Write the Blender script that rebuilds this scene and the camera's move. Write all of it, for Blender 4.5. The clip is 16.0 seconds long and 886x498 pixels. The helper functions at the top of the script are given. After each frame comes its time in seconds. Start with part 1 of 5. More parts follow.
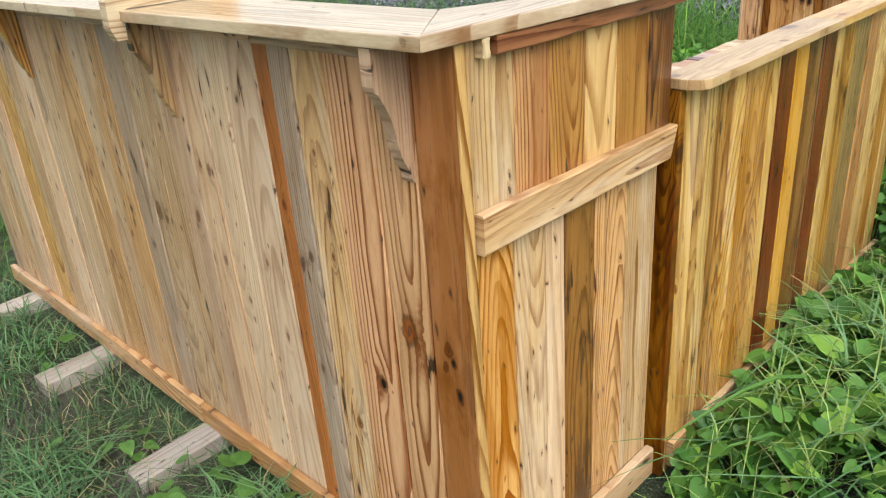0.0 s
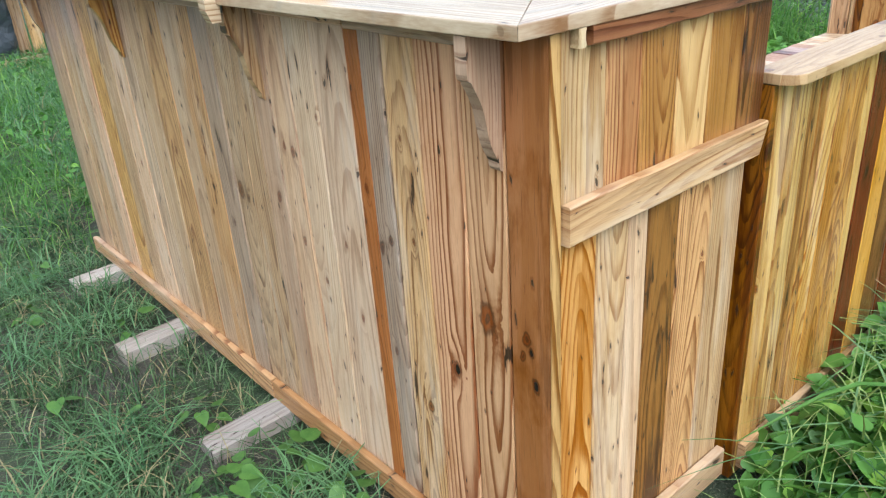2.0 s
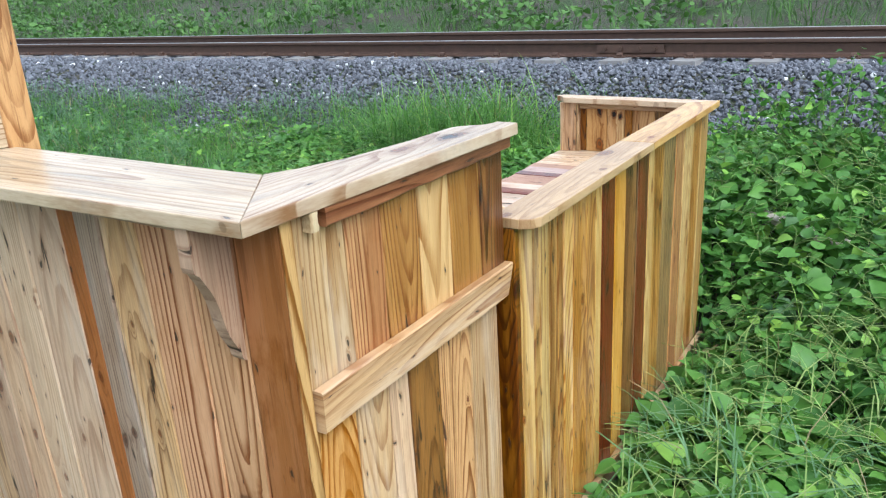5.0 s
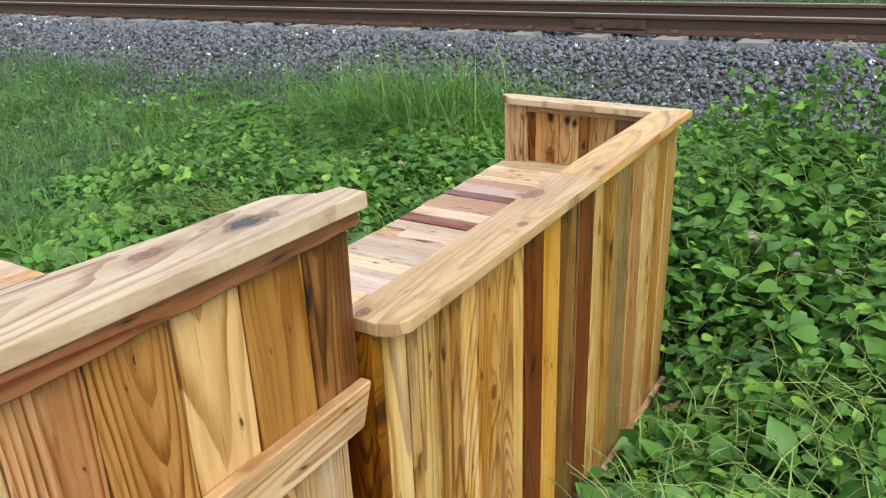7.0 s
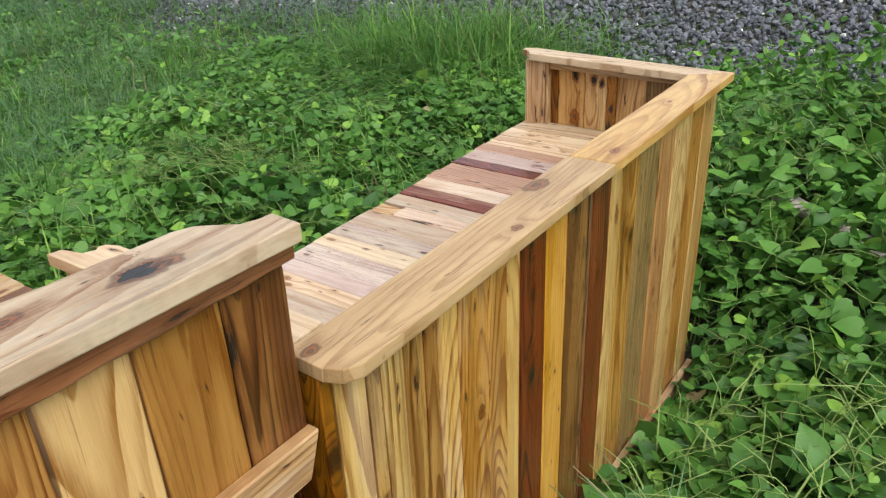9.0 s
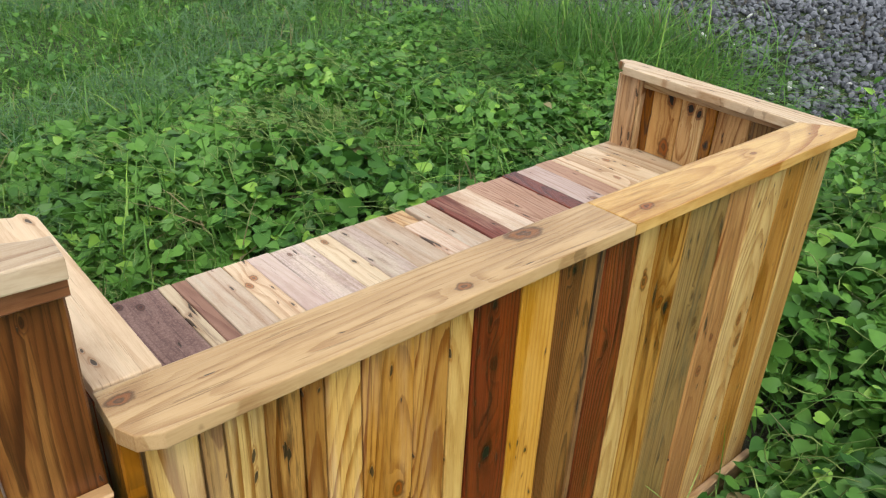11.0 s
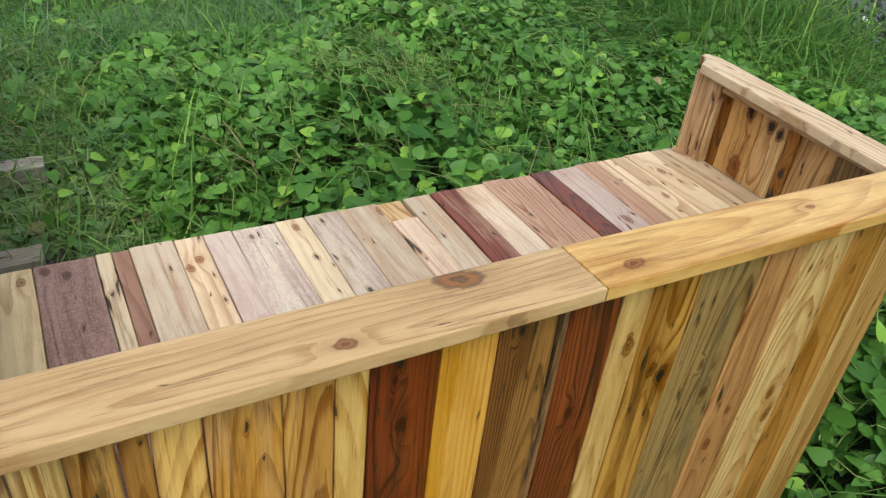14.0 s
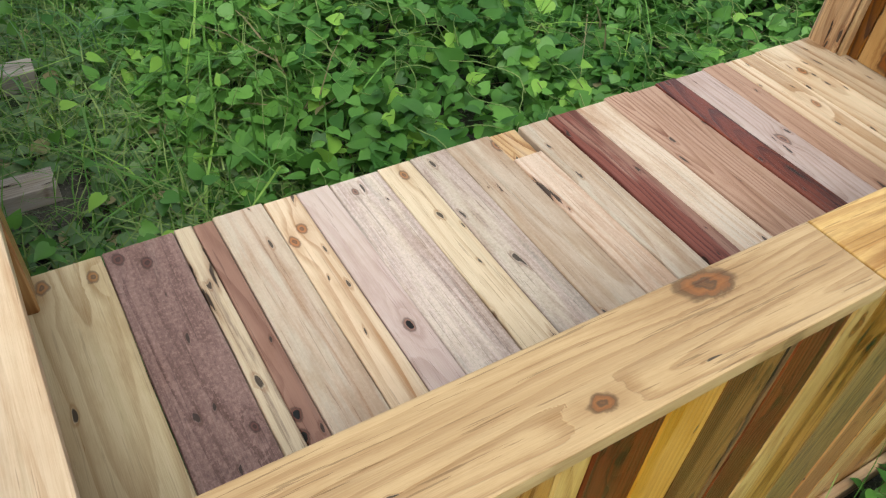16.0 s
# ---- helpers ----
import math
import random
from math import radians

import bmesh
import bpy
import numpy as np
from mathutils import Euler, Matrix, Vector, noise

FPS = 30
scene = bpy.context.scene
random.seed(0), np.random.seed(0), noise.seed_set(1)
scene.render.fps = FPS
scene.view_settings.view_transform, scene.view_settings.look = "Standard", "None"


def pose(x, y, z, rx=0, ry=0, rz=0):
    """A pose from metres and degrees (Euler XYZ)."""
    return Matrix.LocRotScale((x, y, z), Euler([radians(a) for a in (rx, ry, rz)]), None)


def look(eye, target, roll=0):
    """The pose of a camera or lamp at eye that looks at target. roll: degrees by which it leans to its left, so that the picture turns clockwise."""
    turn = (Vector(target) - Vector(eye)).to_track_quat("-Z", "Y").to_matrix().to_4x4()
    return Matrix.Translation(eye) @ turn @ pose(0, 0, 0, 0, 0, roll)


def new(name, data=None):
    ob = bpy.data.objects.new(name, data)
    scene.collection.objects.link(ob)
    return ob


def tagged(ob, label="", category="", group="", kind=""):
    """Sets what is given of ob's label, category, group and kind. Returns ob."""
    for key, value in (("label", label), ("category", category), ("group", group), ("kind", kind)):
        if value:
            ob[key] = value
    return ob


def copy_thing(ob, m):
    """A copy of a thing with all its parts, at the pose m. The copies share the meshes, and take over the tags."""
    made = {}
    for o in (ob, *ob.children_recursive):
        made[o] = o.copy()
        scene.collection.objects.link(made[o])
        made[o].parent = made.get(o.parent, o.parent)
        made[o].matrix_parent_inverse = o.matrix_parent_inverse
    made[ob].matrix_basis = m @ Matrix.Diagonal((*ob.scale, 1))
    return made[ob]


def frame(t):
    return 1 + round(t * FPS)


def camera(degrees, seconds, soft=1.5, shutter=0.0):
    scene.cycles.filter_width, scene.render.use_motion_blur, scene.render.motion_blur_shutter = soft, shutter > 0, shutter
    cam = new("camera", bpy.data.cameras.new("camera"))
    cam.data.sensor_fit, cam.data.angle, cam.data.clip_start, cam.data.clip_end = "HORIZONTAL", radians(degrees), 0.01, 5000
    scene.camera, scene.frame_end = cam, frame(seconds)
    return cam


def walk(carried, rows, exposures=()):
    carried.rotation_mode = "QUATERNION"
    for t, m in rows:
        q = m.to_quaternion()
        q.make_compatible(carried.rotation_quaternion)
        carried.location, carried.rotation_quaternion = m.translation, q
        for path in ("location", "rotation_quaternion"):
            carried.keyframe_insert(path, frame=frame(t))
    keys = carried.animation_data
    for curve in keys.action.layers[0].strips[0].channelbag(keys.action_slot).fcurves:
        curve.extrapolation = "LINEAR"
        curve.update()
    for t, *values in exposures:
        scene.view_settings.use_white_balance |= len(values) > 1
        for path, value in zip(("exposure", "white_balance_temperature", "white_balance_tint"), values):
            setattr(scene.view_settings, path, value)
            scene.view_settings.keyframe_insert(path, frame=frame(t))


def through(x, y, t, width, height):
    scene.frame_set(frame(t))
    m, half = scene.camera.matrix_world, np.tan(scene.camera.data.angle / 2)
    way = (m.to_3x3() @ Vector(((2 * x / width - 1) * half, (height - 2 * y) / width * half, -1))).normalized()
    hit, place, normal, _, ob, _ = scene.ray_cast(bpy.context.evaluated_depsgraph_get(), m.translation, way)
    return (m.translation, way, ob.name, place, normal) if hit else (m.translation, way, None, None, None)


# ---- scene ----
cam = camera(59.6, 16.0, soft=1.2)
EXPOSURES = [(0.0, 1.16, 6300, 5), (1.0, 1.24, 5900, 5), (2.5, 1.24, 5500, 6), (3.5, 1.22, 5450, 6), (5.0, 1.20, 5500, 6), (7.5, 0.90, 6300, 6), (11.0, 0.78, 6300, 5), (14.0, 0.69, 6250, 2), (16.0, 0.71, 6150, 1)]
PATH = [
    (0, (0.0, -0.013, 1.296), (1.265, 1.293, 0.461), -4.4),
    (0.5, (-0.024, 0.004, 1.308), (1.147, 1.408, 0.496), -5.1),
    (1, (-0.042, 0.014, 1.312), (1.067, 1.477, 0.518), -5.1),
    (1.5, (-0.044, 0.02, 1.308), (1.049, 1.484, 0.495), -4.8),
    (2, (-0.033, 0.011, 1.302), (1.113, 1.41, 0.448), -4.1),
    (2.5, (-0.015, -0.002, 1.288), (1.202, 1.301, 0.38), -3.3),
    (3, (-0.003, -0.007, 1.273), (1.293, 1.195, 0.336), -2.7),
    (3.5, (0.021, -0.002, 1.311), (1.393, 1.147, 0.418), -2.6),
    (4, (0.033, 0.007, 1.365), (1.482, 1.137, 0.574), -2.4),
    (4.5, (0.042, 0.007, 1.388), (1.555, 1.111, 0.687), -2.6),
    (5, (0.086, 0.029, 1.394), (1.661, 1.068, 0.731), -3.4),
    (5.2, (0.129, 0.04, 1.399), (1.716, 1.063, 0.738), -3.8),
    (7.3, (0.703, 0.146, 1.437), (2.251, 1.135, 0.647), -1.6),
    (7.5, (0.737, 0.171, 1.451), (2.27, 1.16, 0.631), -1.5),
    (8, (0.785, 0.201, 1.466), (2.288, 1.204, 0.607), -2.5),
    (8.2, (0.795, 0.198, 1.47), (2.281, 1.212, 0.595), -3.1),
    (10.3, (1.082, 0.04, 1.453), (2.38, 1.226, 0.499), 1.4),
    (10.5, (1.12, 0.036, 1.458), (2.369, 1.273, 0.504), 1.0),
    (11, (1.241, 0.084, 1.449), (2.392, 1.406, 0.485), 2.5),
    (11.5, (1.347, 0.124, 1.452), (2.359, 1.532, 0.455), 3.6),
    (12, (1.397, 0.145, 1.461), (2.291, 1.612, 0.437), 3.5),
    (12.5, (1.467, 0.15, 1.47), (2.27, 1.657, 0.43), 3.3),
    (13, (1.499, 0.129, 1.477), (2.278, 1.63, 0.409), 4.3),
    (13.5, (1.55, 0.13, 1.475), (2.37, 1.592, 0.384), 5.6),
    (14, (1.58, 0.134, 1.473), (2.429, 1.558, 0.354), 6.3),
    (14.5, (1.593, 0.16, 1.456), (2.37, 1.581, 0.282), 6.7),
    (15, (1.574, 0.261, 1.439), (2.288, 1.636, 0.175), 7.3),
    (15.5, (1.536, 0.393, 1.431), (2.279, 1.675, 0.088), 7.0),
    (16, (1.501, 0.478, 1.428), (2.308, 1.663, 0.034), 5.8),
]
walk(cam, [(t, look(eye, target, roll)) for t, eye, target, roll in PATH], EXPOSURES)

# ---- light ----
world = bpy.data.worlds.new("sky")
scene.world = world
world.use_nodes = True
wn = world.node_tree.nodes
sky = wn.new("ShaderNodeTexSky")
sky.sky_type, sky.sun_disc = "NISHITA", False
sky.sun_elevation, sky.sun_rotation = radians(56), radians(204)
sky.air_density, sky.dust_density = 1.0, 4.0
wn["Background"].inputs["Strength"].default_value = 0.15
grey_sky = wn.new("ShaderNodeHueSaturation")  # thin overcast
grey_sky.inputs["Saturation"].default_value = 0.30
world.node_tree.links.new(sky.outputs["Color"], grey_sky.inputs["Color"])
world.node_tree.links.new(grey_sky.outputs["Color"], wn["Background"].inputs["Color"])
sun = new("sun", bpy.data.lights.new("sun", "SUN"))
sun.data.energy, sun.data.angle, sun.data.color = 0.9, radians(60), (1.0, 0.95, 0.87)
sun.matrix_world = look((-2.2, -5.0, 8.1), (0, 0, 0))


# ---- node helpers ----
def material(name, rough=0.5):
    mat = bpy.data.materials.new(name)
    mat.use_nodes = True
    nt = mat.node_tree
    bsdf = nt.nodes["Principled BSDF"]
    bsdf.inputs["Roughness"].default_value = rough
    return mat, nt, bsdf


class Graph:
    """Short words for building node trees."""

    def __init__(self, nt):
        self.nt = nt

    def node(self, kind, values=(), **props):
        n = self.nt.nodes.new(kind)
        for k, v in props.items():
            setattr(n, k, v)
        for key, v in dict(values).items():
            self.put(n.inputs[key], v)
        return n

    def put(self, socket, v):
        if isinstance(v, bpy.types.NodeSocket):
            self.nt.links.new(v, socket)
        else:
            socket.default_value = v

    def math(self, op, a, b=0.0, c=0.0, clamp=False):
        n = self.node("ShaderNodeMath", {0: a, 1: b, 2: c}, operation=op)
        n.use_clamp = clamp
        return n.outputs[0]

    def scaled(self, v, s):
        return self.node("ShaderNodeVectorMath", {0: v, 1: s}, operation="MULTIPLY").outputs[0]

    def plus(self, v, s):
        return self.node("ShaderNodeVectorMath", {0: v, 1: s}, operation="ADD").outputs[0]

    def noise(self, v, scale=1.0, detail=2.0, rough=0.5):
        return self.node("ShaderNodeTexNoise", {"Vector": v, "Scale": scale, "Detail": detail, "Roughness": rough}).outputs["Fac"]

    def step(self, v, lo, hi):
        n = self.node("ShaderNodeMapRange", {"Value": v, "From Min": lo, "From Max": hi}, interpolation_type="SMOOTHSTEP")
        return n.outputs[0]

    def mix(self, fac, a, b, blend="MIX"):
        n = self.node("ShaderNodeMix", data_type="RGBA", blend_type=blend)
        self.put(n.inputs[0], fac)
        self.put(n.inputs[6], a)
        self.put(n.inputs[7], b)
        return n.outputs[2]

    def bump(self, h, strength, distance):
        return self.node("ShaderNodeBump", {"Height": h, "Strength": strength, "Distance": distance}).outputs[0]


def rgb(r, g, b):
    return (r, g, b, 1.0)


# ---- wood ----
def wood(name, light, dark, stain=(0.16, 0.11, 0.07), gap=0.0075, contrast=0.7, stained=0.3, knots=0.965, spots=0.87, rough=0.42, streak=0.75, bleach_sheen=0.0, gouge=0.94, heart=None, warm=0.9, mottle=0.4, nicks=0.4, cut=1.0, sawn=0.0, eyes=()):
    """Sawn softwood; local x runs along the grain, y across the board. The rings are those of a log whose pith
    lies askew behind the board. gap: width of a growth ring; cut: how far the pith leans; eyes: single knots, as
    (x, y, radius, hollow)."""
    light = (light[0] * 0.95, light[1] * 0.90, light[2] * warm)
    dark = (dark[0] * 0.74, dark[1] * 0.61, dark[2] * 0.56)
    mat, nt, bsdf = material(name, rough)
    g = Graph(nt)
    rnd = g.node("ShaderNodeObjectInfo").outputs["Random"]
    chance = lambda k: g.math("FRACT", g.math("MULTIPLY", rnd, k))
    co = g.node("ShaderNodeTexCoord").outputs["Object"]
    at = g.node("ShaderNodeSeparateXYZ", {0: co}).outputs
    shift = g.node("ShaderNodeCombineXYZ", {0: g.math("MULTIPLY", rnd, 91.0), 1: g.math("MULTIPLY", rnd, 37.0), 2: g.math("MULTIPLY", rnd, 53.0)}).outputs[0]
    p = g.plus(co, shift)
    wob = g.noise(g.scaled(p, (7.0, 50.0, 6.0)), 1.0, 3.0)
    tone = g.noise(g.scaled(p, (1.6, 11.0, 3.0)), 1.0, 3.0)
    # knots strewn by chance
    kp = g.plus(g.scaled(p, (5.5, 11.0, 0.0)), g.node("ShaderNodeCombineXYZ", {0: g.math("MULTIPLY", wob, 0.25), 1: g.math("MULTIPLY", tone, 0.5)}).outputs[0])
    kv = g.node("ShaderNodeTexVoronoi", {"Vector": kp, "Scale": 1.0, "Randomness": 0.9}, voronoi_dimensions="2D")
    kc = g.node("ShaderNodeSeparateColor", {0: kv.outputs["Color"]}).outputs
    on = g.math("GREATER_THAN", kc[0], knots)
    near = g.math("DIVIDE", kv.outputs["Distance"], g.math("ADD", 0.025, g.math("MULTIPLY", kc[2], 0.055)))
    core = g.math("MULTIPLY", g.step(near, 1.05, 0.8), on)
    rim = g.math("MULTIPLY", g.math("MULTIPLY", g.step(near, 1.4, 1.05), g.step(near, 0.75, 1.0)), on)
    around = g.math("MULTIPLY", g.step(near, 4.0, 0.4), on)
    hollow, target = None, near
    gnarl = g.noise(g.scaled(p, (70.0, 60.0, 6.0)), 1.0, 3.0, 0.6) if eyes else None
    for ex, ey, er, deep in eyes:
        er = er * 0.62
        q = g.plus(co, (-ex, -ey, 0.0))
        q = g.plus(g.scaled(q, (0.60 / er, 1.0 / er, 0.0)), g.node("ShaderNodeCombineXYZ", {0: g.math("MULTIPLY", g.math("SUBTRACT", wob, 0.5), 1.8), 1: g.math("MULTIPLY", g.math("SUBTRACT", gnarl, 0.5), -1.6)}).outputs[0])
        dist = g.node("ShaderNodeVectorMath", {0: q}, operation="LENGTH").outputs["Value"]
        core = g.math("MAXIMUM", core, g.step(dist, 1.15, 0.85))
        target = g.math("MINIMUM", target, dist)
        rim = g.math("MAXIMUM", rim, g.math("MULTIPLY", g.step(dist, 1.45, 1.1), g.step(dist, 0.85, 1.0)))
        around = g.math("MAXIMUM", around, g.step(g.node("ShaderNodeVectorMath", {0: g.scaled(q, (0.5, 1.0, 0.0))}, operation="LENGTH").outputs["Value"], 3.4, 0.3))
        if deep:
            pit = g.step(dist, 0.85, 0.65)
            hollow = pit if hollow is None else g.math("MAXIMUM", hollow, pit)
    # growth rings: distance from a leaning, winding pith
    drift = g.math("SUBTRACT", g.noise(g.scaled(p, (1.5, 7.0, 2.0)), 1.0, 1.0), 0.5)
    sway = g.math("SUBTRACT", g.noise(g.scaled(g.plus(p, (3.1, 7.7, 0.0)), (3.2, 16.0, 2.0)), 1.0, 1.0), 0.5)
    across = g.math("ADD", g.math("SUBTRACT", at[1], g.math("MULTIPLY", g.math("SUBTRACT", chance(17.3), 0.5), 0.07)), g.math("MULTIPLY", sway, 0.022))
    lean = g.math("MULTIPLY", g.math("SUBTRACT", chance(29.1), 0.5), 0.17 * cut)
    depth = g.math("ADD", g.math("ADD", 0.012, g.math("MULTIPLY", chance(41.7), 0.05)), g.math("ADD", g.math("MULTIPLY", lean, at[0]), g.math("MULTIPLY", drift, 0.05 * cut)))
    radius = g.math("SQRT", g.math("ADD", g.math("MULTIPLY", across, across), g.math("MULTIPLY", depth, depth)))
    radius = g.math("ADD", radius, g.math("ADD", g.math("MULTIPLY", around, 0.011), g.math("MULTIPLY", wob, 0.0035)))
    f = g.math("DIVIDE", radius, g.math("MULTIPLY", gap, g.math("ADD", 0.7, g.math("MULTIPLY", chance(53.9), 0.7))))
    year = g.node("ShaderNodeTexWhiteNoise", {"W": g.math("ADD", g.math("FLOOR", f), g.math("MULTIPLY", rnd, 77.0))}, noise_dimensions="1D").outputs["Value"]
    ring = g.math("FRACT", f)
    ring = g.math("MULTIPLY", g.step(ring, 0.40, 0.90), g.step(ring, 1.0, 0.95))
    ring = g.math("MULTIPLY", ring, g.math("ADD", 0.35, g.math("MULTIPLY", year, 0.75)))
    fibre = g.noise(g.scaled(p, (9.0, 620.0, 200.0)), 1.0, 3.0, 0.65)
    hair = g.noise(g.scaled(p, (34.0, 1100.0, 300.0)), 1.0, 2.0, 0.6)
    band = g.noise(g.scaled(p, (1.1, 105.0, 20.0)), 1.0, 3.0, 0.6)
    amount = g.math("MULTIPLY", g.math("MULTIPLY", ring, contrast * 1.25), g.math("ADD", 0.45, g.math("MULTIPLY", g.step(tone, 0.25, 0.6), 0.55)))
    amount = g.math("ADD", amount, g.math("MULTIPLY", g.math("SUBTRACT", fibre, 0.48), streak * 0.8))
    amount = g.math("ADD", amount, g.math("MULTIPLY", g.math("SUBTRACT", band, 0.44), streak * 1.3), clamp=True)
    amount = g.math("ADD", amount, g.math("MULTIPLY", g.math("SUBTRACT", hair, 0.5), 0.7), clamp=True)
    col = g.mix(amount, rgb(*light), rgb(*dark))
    broad = g.noise(g.scaled(p, (0.8, 18.0, 2.0)), 1.0, 3.0, 0.6)
    col = g.mix(g.math("MULTIPLY", g.step(broad, 0.48, 0.66), 0.45), col, g.mix(0.6, rgb(*light), rgb(*dark)))
    weather = g.noise(g.scaled(g.plus(p, (5.3, 1.7, 0.0)), (3.0, 42.0, 3.0)), 1.0, 6.0, 0.68)
    col = g.mix(g.math("MULTIPLY", g.step(weather, 0.53, 0.63), stained), col, rgb(*stain))
    if heart:
        # darker heartwood in long tongues
        tongue = g.noise(g.scaled(g.plus(p, (9.1, 4.4, 0.0)), (1.5, 17.0, 2.0)), 1.0, 5.0, 0.6)
        col = g.mix(g.math("MULTIPLY", g.step(tongue, 0.50, 0.56), heart[3]), col, g.mix(g.math("MULTIPLY", amount, 0.8), rgb(*heart[:3]), rgb(*dark)))
    if bleach_sheen:
        # sun-bleached, rubbed places; on honey and olive boards, sky sheen put into the colour
        pale = g.noise(g.scaled(g.plus(p, (2.7, 6.1, 0.0)), (2.2, 24.0, 2.0)), 1.0, 5.0, 0.62)
        col = g.mix(g.math("MULTIPLY", g.step(pale, 0.47, 0.62), bleach_sheen), col, rgb(0.64, 0.54, 0.42))
        col = g.mix(g.math("MULTIPLY", g.step(pale, 0.45, 0.36), bleach_sheen * 0.5), col, rgb(0.26, 0.19, 0.13))
    if sawn:
        # rough saw marks across the grain
        tooth = g.noise(g.scaled(p, (230.0, 300.0, 20.0)), 1.0, 3.0, 0.7)
        col = g.mix(g.math("MULTIPLY", g.step(tooth, 0.50, 0.64), sawn), col, rgb(*[min(1.0, c * 1.7 + 0.03) for c in light]))
        col = g.mix(g.math("MULTIPLY", g.step(tooth, 0.46, 0.34), sawn), col, rgb(*[c * 0.5 for c in dark]))
    scratch = g.noise(g.scaled(g.plus(p, (1.3, 8.7, 0.0)), (8.0, 300.0, 9.0)), 1.0, 3.0, 0.6)
    col = g.mix(g.math("MULTIPLY", g.step(scratch, 0.63, 0.655), nicks), col, rgb(dark[0] * 0.35, dark[1] * 0.32, dark[2] * 0.32))
    col = g.mix(g.math("MULTIPLY", g.math("MULTIPLY", around, around), 0.42), col, rgb(*dark))
    # knots: ringed heart in a dark bark line
    growth = g.math("MULTIPLY", g.math("ADD", g.math("SINE", g.math("MULTIPLY", target, 13.0)), 1.0), 0.22)
    inner = g.mix(g.math("ADD", g.math("MULTIPLY", g.step(target, 0.15, 0.85), 0.75), g.math("SUBTRACT", growth, 0.22), clamp=True), rgb(dark[0] * 0.22, dark[1] * 0.15, dark[2] * 0.14), rgb(dark[0] * 1.35, dark[1] * 1.0, dark[2] * 0.85))
    col = g.mix(g.math("MULTIPLY", core, 0.8), col, inner)
    col = g.mix(g.math("MULTIPLY", rim, 0.6), col, rgb(dark[0] * 0.16, dark[1] * 0.12, dark[2] * 0.12))
    # nail holes and worm marks with pale lips
    sv = g.node("ShaderNodeTexVoronoi", {"Vector": g.plus(g.scaled(p, (19.0, 52.0, 0.0)), g.node("ShaderNodeCombineXYZ", {0: g.math("MULTIPLY", wob, 1.6), 1: g.math("MULTIPLY", tone, 2.0)}).outputs[0]), "Scale": 1.0}, voronoi_dimensions="2D")
    sc = g.node("ShaderNodeSeparateColor", {0: sv.outputs["Color"]}).outputs
    clump = g.math("ADD", sc[1], g.math("MULTIPLY", g.math("SUBTRACT", broad, 0.5), 0.7))
    inside = g.math("DIVIDE", sv.outputs["Distance"], g.math("ADD", 0.05, g.math("MULTIPLY", sc[2], 0.14)))
    there = g.math("GREATER_THAN", clump, spots)
    spot = g.math("MULTIPLY", g.step(inside, 1.0, 0.7), there)
    lip = g.math("MULTIPLY", g.math("MULTIPLY", g.step(inside, 1.9, 1.3), g.step(inside, 0.9, 1.1)), there)
    col = g.mix(g.math("MULTIPLY", lip, 0.45), col, rgb(dark[0] * 0.85, dark[1] * 0.7, dark[2] * 0.6))
    col = g.mix(g.math("MULTIPLY", spot, 0.9), col, rgb(0.03, 0.018, 0.012))
    # torn grain and bark pockets, drawn out along the board
    gp = g.plus(g.scaled(p, (8.0, 27.0, 0.0)), g.node("ShaderNodeCombineXYZ", {0: g.math("MULTIPLY", weather, 2.4), 1: g.math("MULTIPLY", wob, 1.3)}).outputs[0])
    gv = g.node("ShaderNodeTexVoronoi", {"Vector": gp, "Scale": 1.0}, voronoi_dimensions="2D")
    gc = g.node("ShaderNodeSeparateColor", {0: gv.outputs["Color"]}).outputs
    gon = g.math("GREATER_THAN", gc[1], gouge)
    gash = g.math("DIVIDE", gv.outputs["Distance"], g.math("ADD", 0.06, g.math("MULTIPLY", gc[2], 0.15)))
    col = g.mix(g.math("MULTIPLY", g.math("MULTIPLY", g.step(gash, 2.2, 0.8), gon), 0.5), col, rgb(dark[0] * 0.8, dark[1] * 0.62, dark[2] * 0.5))
    torn = g.math("MULTIPLY", g.step(gash, 1.0, 0.8), gon)
    col = g.mix(g.math("MULTIPLY", torn, 0.92), col, g.mix(g.step(fibre, 0.52, 0.62), rgb(0.016, 0.010, 0.007), rgb(0.09, 0.05, 0.03)))
    if hollow is not None:
        col = g.mix(hollow, col, rgb(0.008, 0.006, 0.005))
    blotch = g.noise(g.scaled(p, (6.0, 15.0, 20.0)), 1.0, 6.0, 0.68)
    col = g.mix(g.math("MULTIPLY", g.step(blotch, 0.45, 0.68), mottle), col, rgb(0.66, 0.54, 0.42), "MULTIPLY")
    hsv = g.node("ShaderNodeHueSaturation", {"Color": col, "Hue": g.math("ADD", 0.495, g.math("MULTIPLY", chance(7.3), 0.010)), "Saturation": g.math("ADD", 1.01 if rough < 0.5 else 0.92, g.math("MULTIPLY", chance(13.7), 0.14)), "Value": g.math("ADD", 0.80, g.math("MULTIPLY", rnd, 0.36))})
    nt.links.new(hsv.outputs[0], bsdf.inputs["Base Color"])
    bsdf.inputs["Coat Weight"].default_value, bsdf.inputs["Coat Roughness"].default_value = (0.5, 0.25) if rough < 0.4 else (0.2, 0.28) if rough < 0.5 else (0.05, 0.4)
    bsdf.inputs["Specular IOR Level"].default_value = 0.28
    nt.links.new(g.math("ADD", rough - 0.10, g.math("MULTIPLY", fibre, 0.25)), bsdf.inputs["Roughness"])
